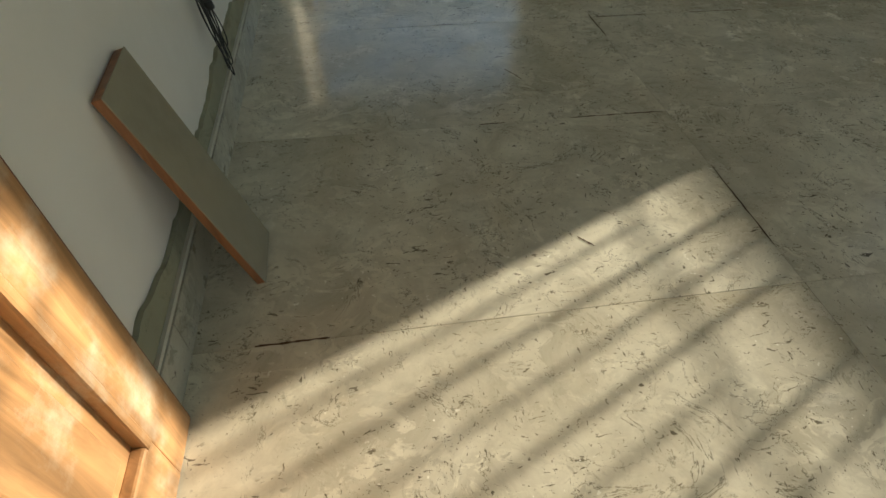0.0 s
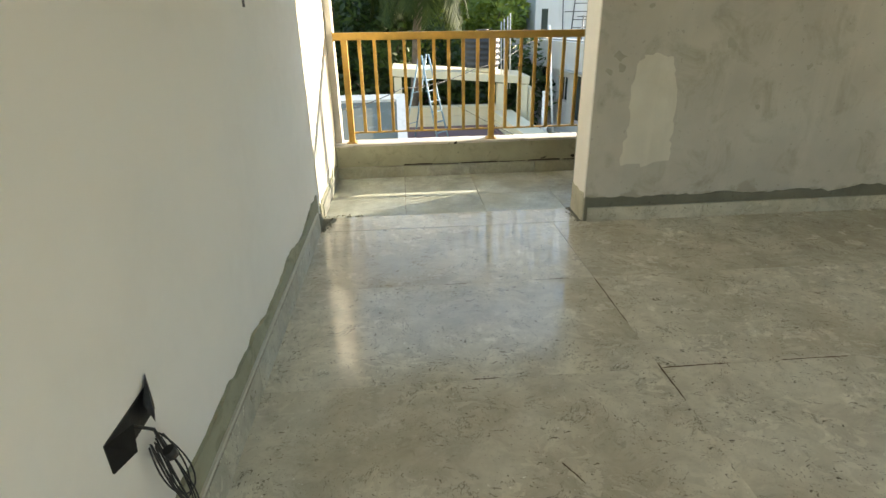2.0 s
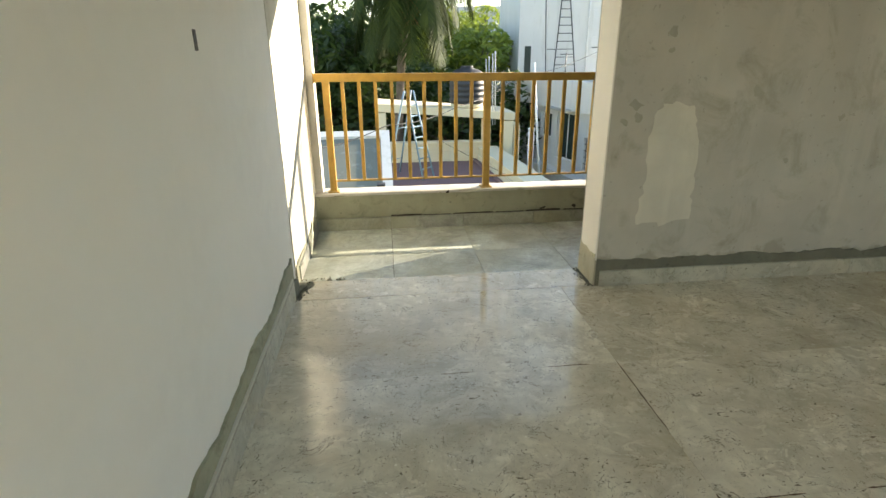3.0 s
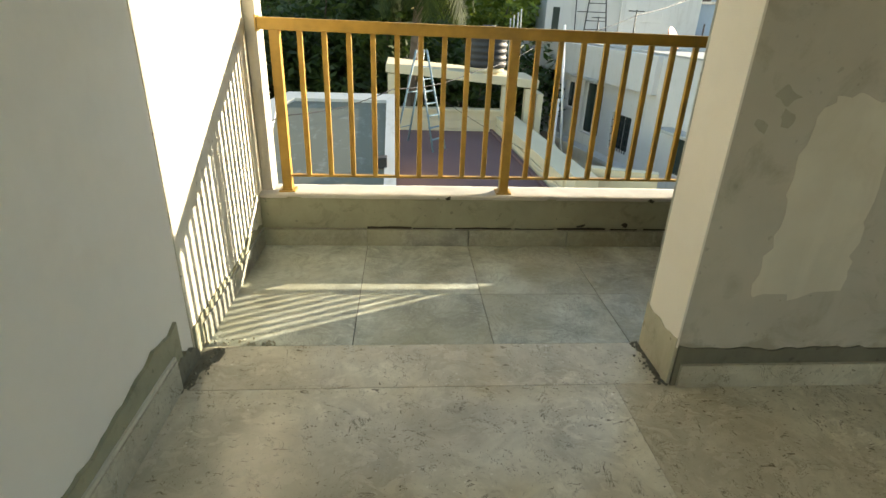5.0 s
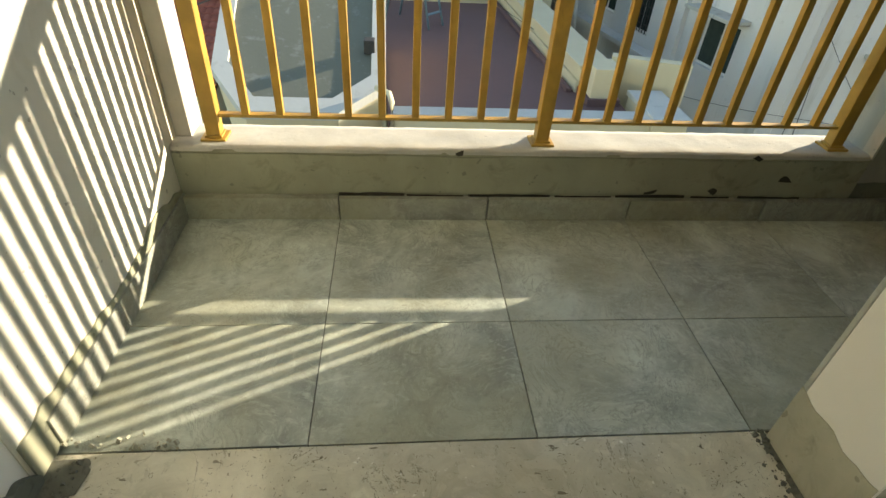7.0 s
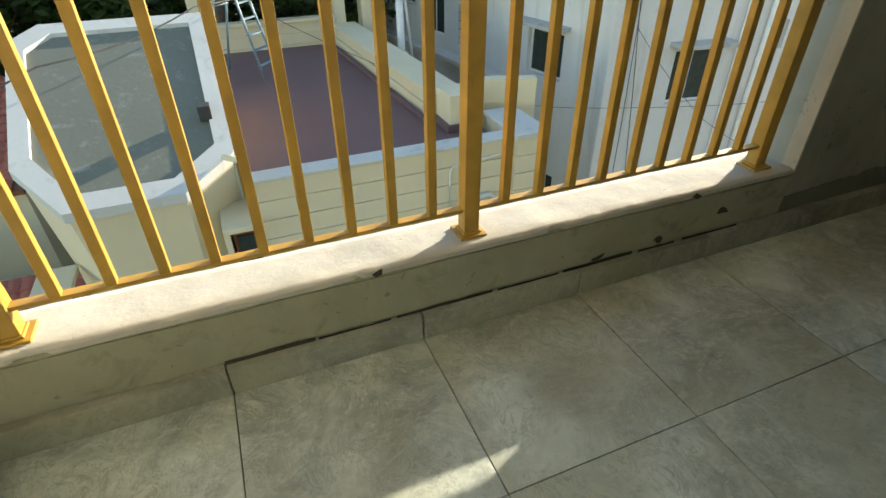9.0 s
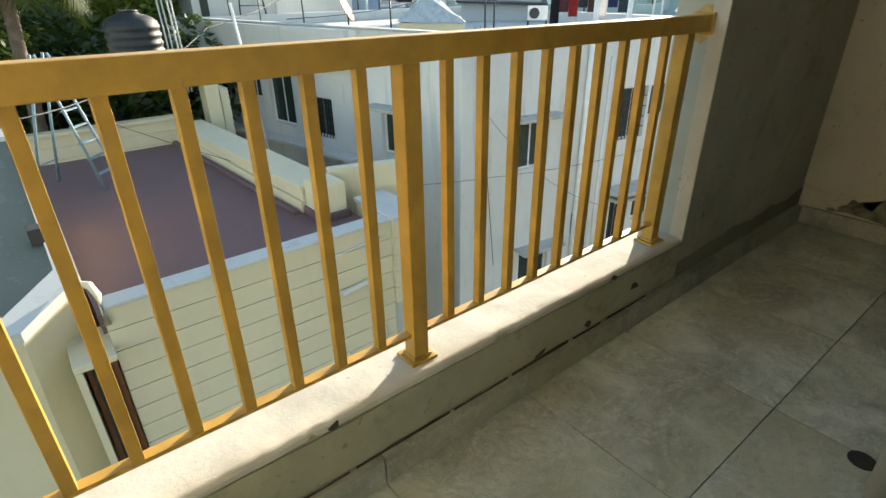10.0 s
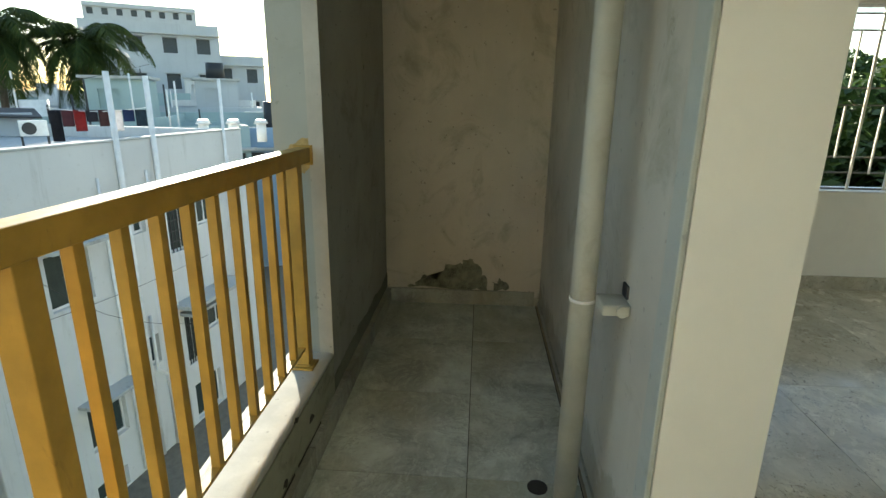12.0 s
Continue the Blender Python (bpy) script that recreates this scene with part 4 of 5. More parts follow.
# plumbing on the front wall
bm = bmesh.new(); sweep(bm, [(0.62, 11.7, -1.55), (0.80, 11.5, -1.55), (0.84, 11.36, -1.62), (0.84, 11.36, -2.0)], 0.042, 10); cpart("spout", bm, CREAM)
bm = bmesh.new(); sweep(bm, [(4.45, 11.36, -2.02), (3.60, 11.36, -2.10), (3.56, 11.36, -2.2), (3.56, 11.36, -3.6), (3.75, 11.36, -3.85)], 0.015, 6); cpart("conduit", bm, PVCW)
bm = bmesh.new(); sweep(bm, [(3.68, 11.34, -2.72), (4.22, 11.34, -2.66), (4.27, 11.34, -2.72), (4.27, 11.34, -3.5), (4.36, 11.34, -3.6), (4.36, 11.34, -6.5)], 0.045, 8); cpart("pipe", bm, CREAMTOP)
bm = bmesh.new()
box(bm, 1.7, 10.75, -4.05, 4.0, 11.41, -3.98, 0.01, m=Matrix.Identity(4)); cpart("sun_shade", bm, CREAMTOP, "grey weathered sun shade")
bm = bmesh.new(); box(bm, 1.8, 11.36, -5.3, 3.9, 11.40, -4.15); cpart("shop_window", bm, GLASSD)

# stair head with a sloping slab
def slope(y):
    return -0.42 - 0.362 * (15.0 - y)


head_plan = [(0.72, 15.0), (-1.55, 15.0), (-1.93, 14.6), (-1.72, 12.1), (-1.17, 11.3), (0.12, 11.3), (0.75, 11.85)]


def sloped(bm, plan, up0, up1):
    lo, hi = [[bm.verts.new((x, y, slope(y) + u)) for x, y in plan] for u in (up0, up1)]
    n = len(plan)
    for k in range(n):
        bm.faces.new((lo[k], lo[(k + 1) % n], hi[(k + 1) % n], hi[k]))
    bm.faces.new(lo[::-1]), bm.faces.new(hi)


cx, cy = -0.5, 13.2
inner = [(cx + (x - cx) * 0.83, cy + (y - cy) * 0.86) for x, y in head_plan]
stair = new("stair_head")
stair.parent = cream
tagged(stair, "cream stair head with a dark grey sloping slab")
bm = bmesh.new()
n = len(head_plan)
lo_o = [bm.verts.new((x, y, slope(y) - 0.12)) for x, y in head_plan]
hi_o = [bm.verts.new((x, y, slope(y))) for x, y in head_plan]
hi_i = [bm.verts.new((x, y, slope(y))) for x, y in inner]
lo_i = [bm.verts.new((x, y, slope(y) - 0.12)) for x, y in inner]
for k in range(n):
    j = (k + 1) % n
    for q in ((lo_o[k], lo_o[j], hi_o[j], hi_o[k]), (hi_o[k], hi_o[j], hi_i[j], hi_i[k]), (hi_i[k], hi_i[j], lo_i[j], lo_i[k])):
        bm.faces.new(q)
cpart("rim", bm, CREAMTOP, parent=stair)
bm = bmesh.new(); sloped(bm, inner, -0.14, -0.06); cpart("slab", bm, HEADSLAB, "grey waterproofed slab, its colour darkened for shade", parent=stair)
bm = bmesh.new()
wall_plan = [(cx + (x - cx) * 0.97, cy + (y - cy) * 0.97) for x, y in head_plan]
lo = [bm.verts.new((x * 0.9 - 0.03, y + 0.25, -8)) for x, y in wall_plan]
mid = [bm.verts.new((x * 0.92 - 0.03, y + 0.15, -3.0)) for x, y in wall_plan]
hi = [bm.verts.new((x, y, slope(y) - 0.12)) for x, y in wall_plan]
for k in range(n):
    j = (k + 1) % n
    bm.faces.new((lo[k], lo[j], mid[j], mid[k])), bm.faces.new((mid[k], mid[j], hi[j], hi[k]))
cpart("wall", bm, CREAM, parent=stair)
bm = bmesh.new(); box(bm, 0.40, 11.15, -2.36, 0.82, 11.9, -2.28, 0.01); box(bm, 0.40, 11.15, -4.5, 0.47, 11.9, -2.36); cpart("hood", bm, CREAM, parent=stair)
bm = bmesh.new(); box(bm, 0.50, 11.35, -4.5, 0.80, 11.42, -2.4); cpart("window", bm, DOOREDGE, parent=stair)
bm = bmesh.new(); box(bm, 0.55, 11.32, -4.4, 0.75, 11.35, -2.5); cpart("pane", bm, GLASSD, parent=stair)
bm = bmesh.new(); box(bm, -1.95, 11.4, -2.95, -1.5, 12.1, -2.87, 0.01); cpart("hood", bm, CREAM, parent=stair)
bm = bmesh.new(); box(bm, -1.80, 11.75, -4.4, -1.56, 11.8, -2.97); cpart("window", bm, GLASSD, parent=stair)
bm = bmesh.new(); box(bm, 0.42, 12.5, slope(12.6) - 0.06, 0.58, 12.7, slope(12.6) + 0.14, 0.01); cpart("vent_block", bm, IRON, parent=stair)

# step ladder on the terrace
sl = empty("step_ladder", (1.3, 16.9, -2.0), "blue-grey metal step ladder standing open on the red terrace", "ladder", turn=50)
for sx in (-0.26, 0.26):
    for sy in (-0.62, 0.62):
        bm = bmesh.new(); tube(bm, (sx, sy, 0), (sx * 0.6, sy * 0.06, 2.35), 0.025, 6); part("leg", bm, BLUELADDER, sl)
for k in range(1, 8):
    a = k / 8
    bm = bmesh.new(); box(bm, -0.26 + 0.10 * a, -0.62 * (1 - a) - 0.04, 2.25 * a, 0.26 - 0.10 * a, -0.62 * (1 - a) + 0.04, 2.25 * a + 0.02); part("tread", bm, BLUELADDER, sl)
for k in (1, 3):
    a = k / 5
    bm = bmesh.new(); tube(bm, (-0.26 + 0.10 * a, 0.62 * (1 - a), 2.25 * a), (0.26 - 0.10 * a, 0.62 * (1 - a), 2.25 * a), 0.012, 6); part("brace", bm, BLUELADDER, sl)
vp = empty("vent_pipe", (4.95, 17.6, -2.6), "white plastic vent pipe with an open top", "pipe")
bm = bmesh.new(); tube(bm, (0, 0, -0.5), (0, 0, 1.75), 0.09, 14); part("pipe", bm, PVCW, vp)
bm = bmesh.new(); tube(bm, (0, 0, 1.70), (0, 0, 1.78), 0.105, 14); part("collar", bm, PVCW, vp)

# water tank, lathe turned
tank = empty("water_tank", (3.3, 19.6, -0.36), "black ribbed plastic water tank on the concrete slab", "water tank")
prof = [(0.60, 0.0)]
for k in range(5):
    prof += [(0.60, 0.04 + 0.17 * k), (0.625, 0.07 + 0.17 * k), (0.625, 0.12 + 0.17 * k), (0.60, 0.15 + 0.17 * k)]
prof += [(0.58, 0.90), (0.45, 1.0), (0.22, 1.06), (0.22, 1.09)]
bm = bmesh.new()
rings = [[bm.verts.new((0.92 * r * math.cos(k * math.tau / 32), 0.92 * r * math.sin(k * math.tau / 32), z + 0.12)) for k in range(32)] for r, z in prof]
for a, b in zip(rings, rings[1:]):
    for k in range(32):
        bm.faces.new((a[k], a[(k + 1) % 32], b[(k + 1) % 32], b[k])).smooth = True
bm.faces.new(rings[0][::-1]), bm.faces.new(rings[-1])
part("body", bm, TANKM, tank)
bm = bmesh.new(); tube(bm, (0, 0, 1.21), (0, 0, 1.25), 0.2, 24); part("lid", bm, TANKM, tank)
bm = bmesh.new(); tube(bm, (0, 0, -0.01), (0, 0, 0.12), 0.52, 20); part("stand", bm, CREAM, tank)
for k, (x, y) in enumerate(((3.85, 19.0), (3.95, 19.05), (4.05, 19.0), (4.15, 19.1))):
    t_ = empty("thin_pipe", (x, y, -0.9), "thin grey steel pipe standing beside the water tank", "pipe", group="pipes by the tank")
    bm = bmesh.new(); tube(bm, (0, 0, 0), (-0.05, 0, 2.0 + 0.08 * k), 0.02, 6); part("pipe", bm, HOUSE_SH, t_)
t_ = empty("clothes_pole", (5.35, 18.2, -2.6), "white leaning steel pole above the terrace parapet", "pole")
bm = bmesh.new(); tube(bm, (0.1, 0, 0), (-0.25, 0, 3.6), 0.035, 8); part("pole", bm, PVCW, t_)


# red tile roofs
def tile_roof(name, x0, x1, yr, zr, ye, ze, label):
    r = empty(name, ((x0 + x1) / 2, (yr + ye) / 2, -8), label, "house")
    c = Vector(r.location)
    rows = int(math.hypot(yr - ye, zr - ze) / 0.32)
    cols = int((x1 - x0) / 0.22)
    bm = bmesh.new()
    up = Vector((0, -(zr - ze), (yr - ye))).normalized()
    if up.z < 0:
        up = -up
    for i in range(rows):
        a0, a1 = i / rows, (i + 1.12) / rows
        p0, p1 = Vector((0, ye + (yr - ye) * a0, ze + (zr - ze) * a0)), Vector((0, ye + (yr - ye) * a1, ze + (zr - ze) * a1))
        for j in range(cols):
            xa = x0 + 0.22 * j
            prev = None
            for k in range(5):
                x = xa + 0.22 * k / 4
                h = 0.03 * math.sin(k / 4 * math.pi) + 0.004 * rnd(-1, 1)
                u = bm.verts.new(Vector((x, 0, 0)) + p0 + up * (h + 0.05) - c)
                v = bm.verts.new(Vector((x, 0, 0)) + p1 + up * (h + 0.015) - c)
                w = bm.verts.new(Vector((x, 0, 0)) + p0 + up * 0.0 - c)
                if prev:
                    bm.faces.new((prev[0], u, v, prev[1])).smooth = True
                    bm.faces.new((prev[2], w, u, prev[0]))
                prev = (u, v, w)
    part("roof_tiles", bm, ROOFTILE, r, "rows of red clay tiles", "stuff")
    bm = bmesh.new()
    q = [(x0, ye, ze), (x1, ye, ze), (x1, yr, zr), (x0, yr, zr)]
    lo = [bm.verts.new(Vector((x, y, z - 0.12)) - c) for x, y, z in q]
    hi = [bm.verts.new(Vector((x, y, z - 0.01)) - c) for x, y, z in q]
    for k in range(4):
        bm.faces.new((lo[k], lo[(k + 1) % 4], hi[(k + 1) % 4], hi[k]))
    bm.faces.new(lo[::-1]), bm.faces.new(hi)
    part("roof_deck", bm, DOOREDGE, r)
    bm = bmesh.new(); box(bm, x0 + 0.2 - c.x, ye + 0.3 - c.y, 0, x1 - 0.1 - c.x, yr + 1.5 - c.y, ze - 0.1 + 8); part("wall", bm, CREAM, r)


tile_roof("tile_roof_house", -14, -3.9, 22.6, -2.9, 18.4, -4.35, "old house with a red clay tile roof and cream walls")
tile_roof("low_tile_roof_house", -10, -2.0, 15.6, -5.0, 11.2, -6.3, "low cream outbuilding with a red clay tile roof")


# ---------- plants ----------
def leaf_cloud(bm, centre, radius, count, size, squash=0.8):
    for _ in range(count):
        d = Vector((rnd(-1, 1), rnd(-1, 1), rnd(-1, 1)))
        if d.length > 1 or d.length < 0.05:
            continue
        d = d.normalized() * (d.length ** 0.4)
        p = Vector(centre) + Vector((d.x * radius, d.y * radius, d.z * radius * squash))
        s = size * rnd(0.6, 1.3)
        q = Euler((rnd(-1.2, 1.2), rnd(-1.2, 1.2), rnd(0, 6.3))).to_matrix()
        vs = [bm.verts.new(p + q @ Vector(v)) for v in ((-s * 0.4, 0, 0), (0, -s, 0.0), (s * 0.4, 0, 0.06 * s), (0, s, 0))]
        bm.faces.new(vs)


def tree(place, height, radius, leaves, material, label, clumps=14, size=0.16, bare=0.35):
    t = empty("tree", place, label, "tree")
    top = Vector((rnd(-0.5, 0.5), rnd(-0.5, 0.5), height * 0.62))
    bm = bmesh.new()
    sweep(bm, [(0, 0, 0), (0.1, 0.05, height * 0.2), top * 0.7, top], [0.24, 0.2, 0.14, 0.07], 10)
    part("trunk", bm, BARK, t)
    bl = bmesh.new()
    bc = bmesh.new()
    for k in range(clumps):
        a = k * 2.4
        rr = radius * math.sqrt((k + 0.5) / clumps) * 0.9
        c = Vector((rr * math.cos(a), rr * math.sin(a), height * (bare + (1 - bare) * rnd(0.15, 0.85))))
        c.z = min(c.z, height - rr * 0.35)
        s = top * rnd(0.5, 0.95)
        sweep(bl, [s, s.lerp(c, 0.5) + Vector((0, 0, 0.3)), c], [0.07, 0.05, 0.02], 6)
        leaf_cloud(bc, c, radius * rnd(0.34, 0.5), leaves // clumps, size)
    part("limbs", bl, BARK, t)
    part("crown", bc, material, t, kind="stuff")
    return t


def palm(place, height, length, fronds, label, dry=6):
    t = empty("palm_tree", place, label, "palm tree")
    bend = [(0, 0, 0), (0.15, 0.1, height * 0.35), (0.45, 0.2, height * 0.7), (0.8, 0.3, height)]
    bm = bmesh.new()
    sweep(bm, bend, [0.22, 0.17, 0.15, 0.16], 12)
    part("trunk", bm, BARK, t)
    top = Vector(bend[-1])
    for k in range(fronds + dry):
        isdry = k >= fronds
        bm = bmesh.new()
        az = k * 2.39996
        lift = 1.3 - 2.0 * (k + rnd(0, 1)) / fronds if not isdry else rnd(-1.4, -0.9)
        ln = length * rnd(0.85, 1.1) * (0.5 if isdry else 1)
        pts = []
        p, pitch = Vector(top), lift
        N = 16
        for i in range(N + 1):
            pts.append(p.copy())
            p = p + Vector((math.cos(az) * math.cos(pitch), math.sin(az) * math.cos(pitch), math.sin(pitch))) * ln / N
            pitch = max(pitch - (0.105 + 0.004 * i), -1.4)
        sweep(bm, pts, [0.03 - 0.0016 * i for i in range(N + 1)], 5)
        side = Vector((-math.sin(az), math.cos(az), 0))
        for i in range(1, N):
            for j in range(5):
                f = j / 5
                q = pts[i].lerp(pts[i + 1], f)
                w = ln * 0.24 * math.sin(math.pi * min(1, (i + f) / N * 0.93 + 0.06)) ** 0.7 * rnd(0.85, 1.1)
                fwd = (pts[i + 1] - pts[i]).normalized()
                for sgn in (-1, 1):
                    tip = q + side * sgn * w * 0.8 + fwd * w * 0.6 + Vector((0, 0, -w * rnd(0.35, 0.95)))
                    mid = q.lerp(tip, 0.5) + Vector((0, 0, w * 0.08))
                    b = fwd * 0.022
                    v = [bm.verts.new(u) for u in (q - b, q + b, mid + b, tip, mid - b)]
                    bm.faces.new(v)
        part("frond", bm, PALMDRY if isdry else PALMLEAF, t, "dry brown frond" if isdry else "", "stuff")
    return t


for x, y, h, r, n_, mat in ((-6.5, 25, 9.2, 3.4, 20000, LEAF), (-2.5, 27, 11.6, 3.8, 26000, LEAF), (-11, 31, 10.5, 4.2, 14000, LEAF), (0.6, 25.6, 11.0, 3.4, 26000, LEAF), (4.0, 25.5, 8.6, 3.0, 18000, LEAF), (-1.5, 33, 13.0, 4.8, 22000, LEAF), (-8, 38, 11.5, 5, 14000, LEAF), (-18, 34, 11, 5, 12000, LEAF)):
    tree((x, y, -8), h, r, n_, mat, "dense dark-green leafy tree behind the terraces", size=0.19, bare=0.1, clumps=26)
for x, y, h, r in ((4.6, 31.5, 11.6, 3.0), (1.6, 38, 12.8, 4.5), (6.5, 36.5, 12.0, 3.4)):
    tree((x, y, -8), h, r, 14000, LEAF2, "sunlit yellow-green leafy tree beyond the neighbour's terrace", size=0.18, bare=0.25)
palm((0.8, 22.0, -8), 11.9, 3.5, 44, "coconut palm with drooping fronds behind the terrace", 20)
palm((-6.5, 33, -8), 12.5, 3.8, 20, "distant coconut palm among the trees", 4)
palm((23.6, 26.9, -8), 11.9, 3.3, 30, "coconut palm behind the white house roof", 5)
palm((26.4, 25.0, -8), 11.6, 3.6, 32, "coconut palm behind the white house roof", 5)
palm((33, 38.0, -8), 12.5, 4.2, 24, "tall coconut palm in the haze", 4)
palm((27.5, 41.0, -8), 14.5, 4.2, 24, "tall coconut palm in the haze", 4)
for x, y, h in ((13.5, -3.2, 10.4), (15.5, 0.5, 10.3), (12.5, -6.5, 10.5), (14.5, -5.0, 10.8), (14.8, -1.4, 10.6), (17, -6, 11.5), (18, -10, 11), (21, -4, 12.2), (22, -9, 12), (19, -13, 12)):
    tree((x, y, -8), h, 3.0, 26000, LEAF, "dense green hedge tree beyond the east window", size=0.17, bare=0.05)

# ---------- roofs, clutter and the far town ----------
def far_house(x, y, w, d, top, mat, label, floors=3, cols=4, turn=0.0, base=-8.0):
    h = empty("building", (x, y, base), label, "building", turn=turn)
    H_ = top - base
    fl = 3.1
    holes = []
    for f in range(floors):
        z1 = H_ - 1.2 - fl * f
        for c in range(cols):
            a = w * (c + 0.28) / cols - w / 2
            holes.append((a, a + w * 0.42 / cols, z1 - 1.3, z1))
    bm = bmesh.new()
    m = Matrix.Translation((0, -d / 2, 0))
    holed(bm, m, -w / 2, w / 2, 0, H_, 0.3, holes)
    part("wall", bm, mat, h)
    bm = bmesh.new(); box(bm, -w / 2, -d / 2 + 0.3, 0, w / 2, d / 2, H_ - 0.6); part("wall", bm, mat, h)
    bm = bmesh.new(); box(bm, -w / 2 - 0.1, -d / 2 - 0.35, H_ - 0.95, w / 2 + 0.1, -d / 2, H_ - 0.85); part("ledge", bm, HOUSE_SH, h)
    for a, b, c, e in holes:
        wd = new("window")
        wd.parent = h
        bm = bmesh.new(); box(bm, a, -d / 2 + 0.18, c, b, -d / 2 + 0.22, e); part("pane", bm, FARGLASS, wd)
        bm = bmesh.new(); box(bm, a - 0.1, -d / 2 - 0.35, e + 0.05, b + 0.1, -d / 2, e + 0.13); part("sun_shade", bm, HOUSE_SH, wd)
    return h


def at(az, dist, x=0.85, y=5.4):
    return x + dist * math.sin(radians(az)), y + dist * math.cos(radians(az))


for az, dist, w, d, top, mat, lab, fl, co in (
    (28.5, 62, 13, 8, 3.2, FARBLUE, "pale blue low apartment house in the distance", 2, 5),
    (35.5, 50, 8, 7, 1.6, FARTEAL, "teal flat-roofed house in the distance", 1, 4),
    (37.0, 58, 3.2, 3, 4.2, FARBLUE, "small blue rooftop room in the distance", 1, 2),
    (41.5, 55, 8, 6, 3.4, FARWALL, "pale flat-roofed house in the distance", 1, 5),
    (33, 75, 9, 8, 4.0, FARTEAL, "greyish teal apartment house in the distance", 2, 5),
    (58.5, 60, 11, 7, 7.4, FARWALL, "grey four-storey block beyond the roofs", 4, 4),
    (64.5, 62, 7, 7, 5.0, FARWALL, "weathered pale block beyond the roofs", 4, 3),
    (47, 60, 10, 6, 1.4, FARWALL, "long low whitish building in the distance", 1, 6),
    (54, 36, 18, 5, 0.4, FARTEAL, "long low teal building beyond the clothes line", 1, 8),
    (24.5, 170, 15, 14, 32, FARDARK, "tall grey apartment tower in the haze", 10, 6),
    (31, 190, 26, 16, 26, FARDARK, "wide grey apartment tower in the haze", 8, 9),
    (58, 150, 22, 14, 20, FARWALL, "tall pale apartment tower in the haze", 9, 8),
    (8, 90, 20, 10, 7.5, FARWALL, "pale apartment house behind the trees", 3, 8),
    (-14, 70, 12, 8, 4.0, FARWALL, "white house behind the trees", 2, 5),
):
    x, y = at(az, dist)
    far_house(x, y, w, d, top, mat, lab, fl, co, turn=-az)


def roof_house(az, dist, w, d, top, mat, roof_room, tank_on, g):
    """A small house of the far town with a parapet, rooms on its roof, a tank and pipes."""
    x, y = at(az, dist)
    h = empty("building", (x, y, -8.0), "small flat-roofed town house with a roof room in the distance", "building", turn=-az + g.uniform(-18, 18))
    H_ = top + 8
    holes = [(-w / 2 + w * (c + 0.3) / 4, -w / 2 + w * (c + 0.3) / 4 + 0.9, H_ - 2.6, H_ - 1.3) for c in range(4)]
    bm = bmesh.new(); holed(bm, Matrix.Translation((0, -d / 2, 0)), -w / 2, w / 2, 0, H_, 0.25, holes); part("wall", bm, mat, h)
    bm = bmesh.new(); box(bm, -w / 2, -d / 2 + 0.25, 0, w / 2, d / 2, H_ - 0.7); part("core", bm, FARDARK, h)
    bm = bmesh.new(); box(bm, -w / 2, -d / 2 + 0.25, 0, -w / 2 + 0.2, d / 2, H_); box(bm, w / 2 - 0.2, -d / 2 + 0.25, 0, w / 2, d / 2, H_); box(bm, -w / 2 + 0.2, d / 2 - 0.2, 0, w / 2 - 0.2, d / 2, H_); part("parapet", bm, mat, h)
    bm = bmesh.new(); box(bm, -w / 2 - 0.25, -d / 2 - 0.45, H_ - 1.15, w / 2 + 0.25, -d / 2 - 0.001, H_ - 1.03); part("ledge", bm, HOUSE_SH, h)
    for a_, b_, c_, e_ in holes:
        wd = new("window")
        wd.parent = h
        bm = bmesh.new(); box(bm, a_, -d / 2 + 0.16, c_, b_, -d / 2 + 0.2, e_); part("pane", bm, FARGLASS, wd)
    if roof_room:
        rx = g.uniform(-w / 4, w / 4)
        bm = bmesh.new(); holed(bm, Matrix.Translation((rx, -d / 6, 0)), -1.3, 1.3, H_ - 0.7, H_ + 1.7, 0.2, [(-0.8, 0.1, H_ + 0.3, H_ + 1.2)]); part("roof_room", bm, mat, h)
        bm = bmesh.new(); box(bm, rx - 1.3, -d / 6 + 0.21, H_ - 0.7, rx + 1.3, d / 6 + 1, H_ + 1.65); part("room_back", bm, mat, h)
        bm = bmesh.new(); box(bm, rx - 1.5, -d / 6 - 0.3, H_ + 1.7, rx + 1.5, d / 6 + 1.1, H_ + 1.82); part("room_roof", bm, HOUSE_SH, h)
    if tank_on:
        tx, tz = g.uniform(-w / 3, w / 3), H_ + (1.82 if roof_room else 0.3)
        if roof_room:
            tx = rx
        bm = bmesh.new(); tube(bm, (tx, 0, tz - (0 if roof_room else 1.0)), (tx, 0, tz + 1.0), 0.6, 16, 0.55); part("tank", bm, TANKM if g.random() < 0.6 else PVCW, h)
    for _ in range(3):
        px, ph = g.uniform(-w / 2, w / 2), g.uniform(0.8, 2.0)
        bm = bmesh.new(); tube(bm, (px, -d / 2 + 0.4, H_ - 0.7), (px, -d / 2 + 0.4, H_ + ph), 0.04, 6); part("pipe", bm, g.choice((PVCW, IRON)), h)


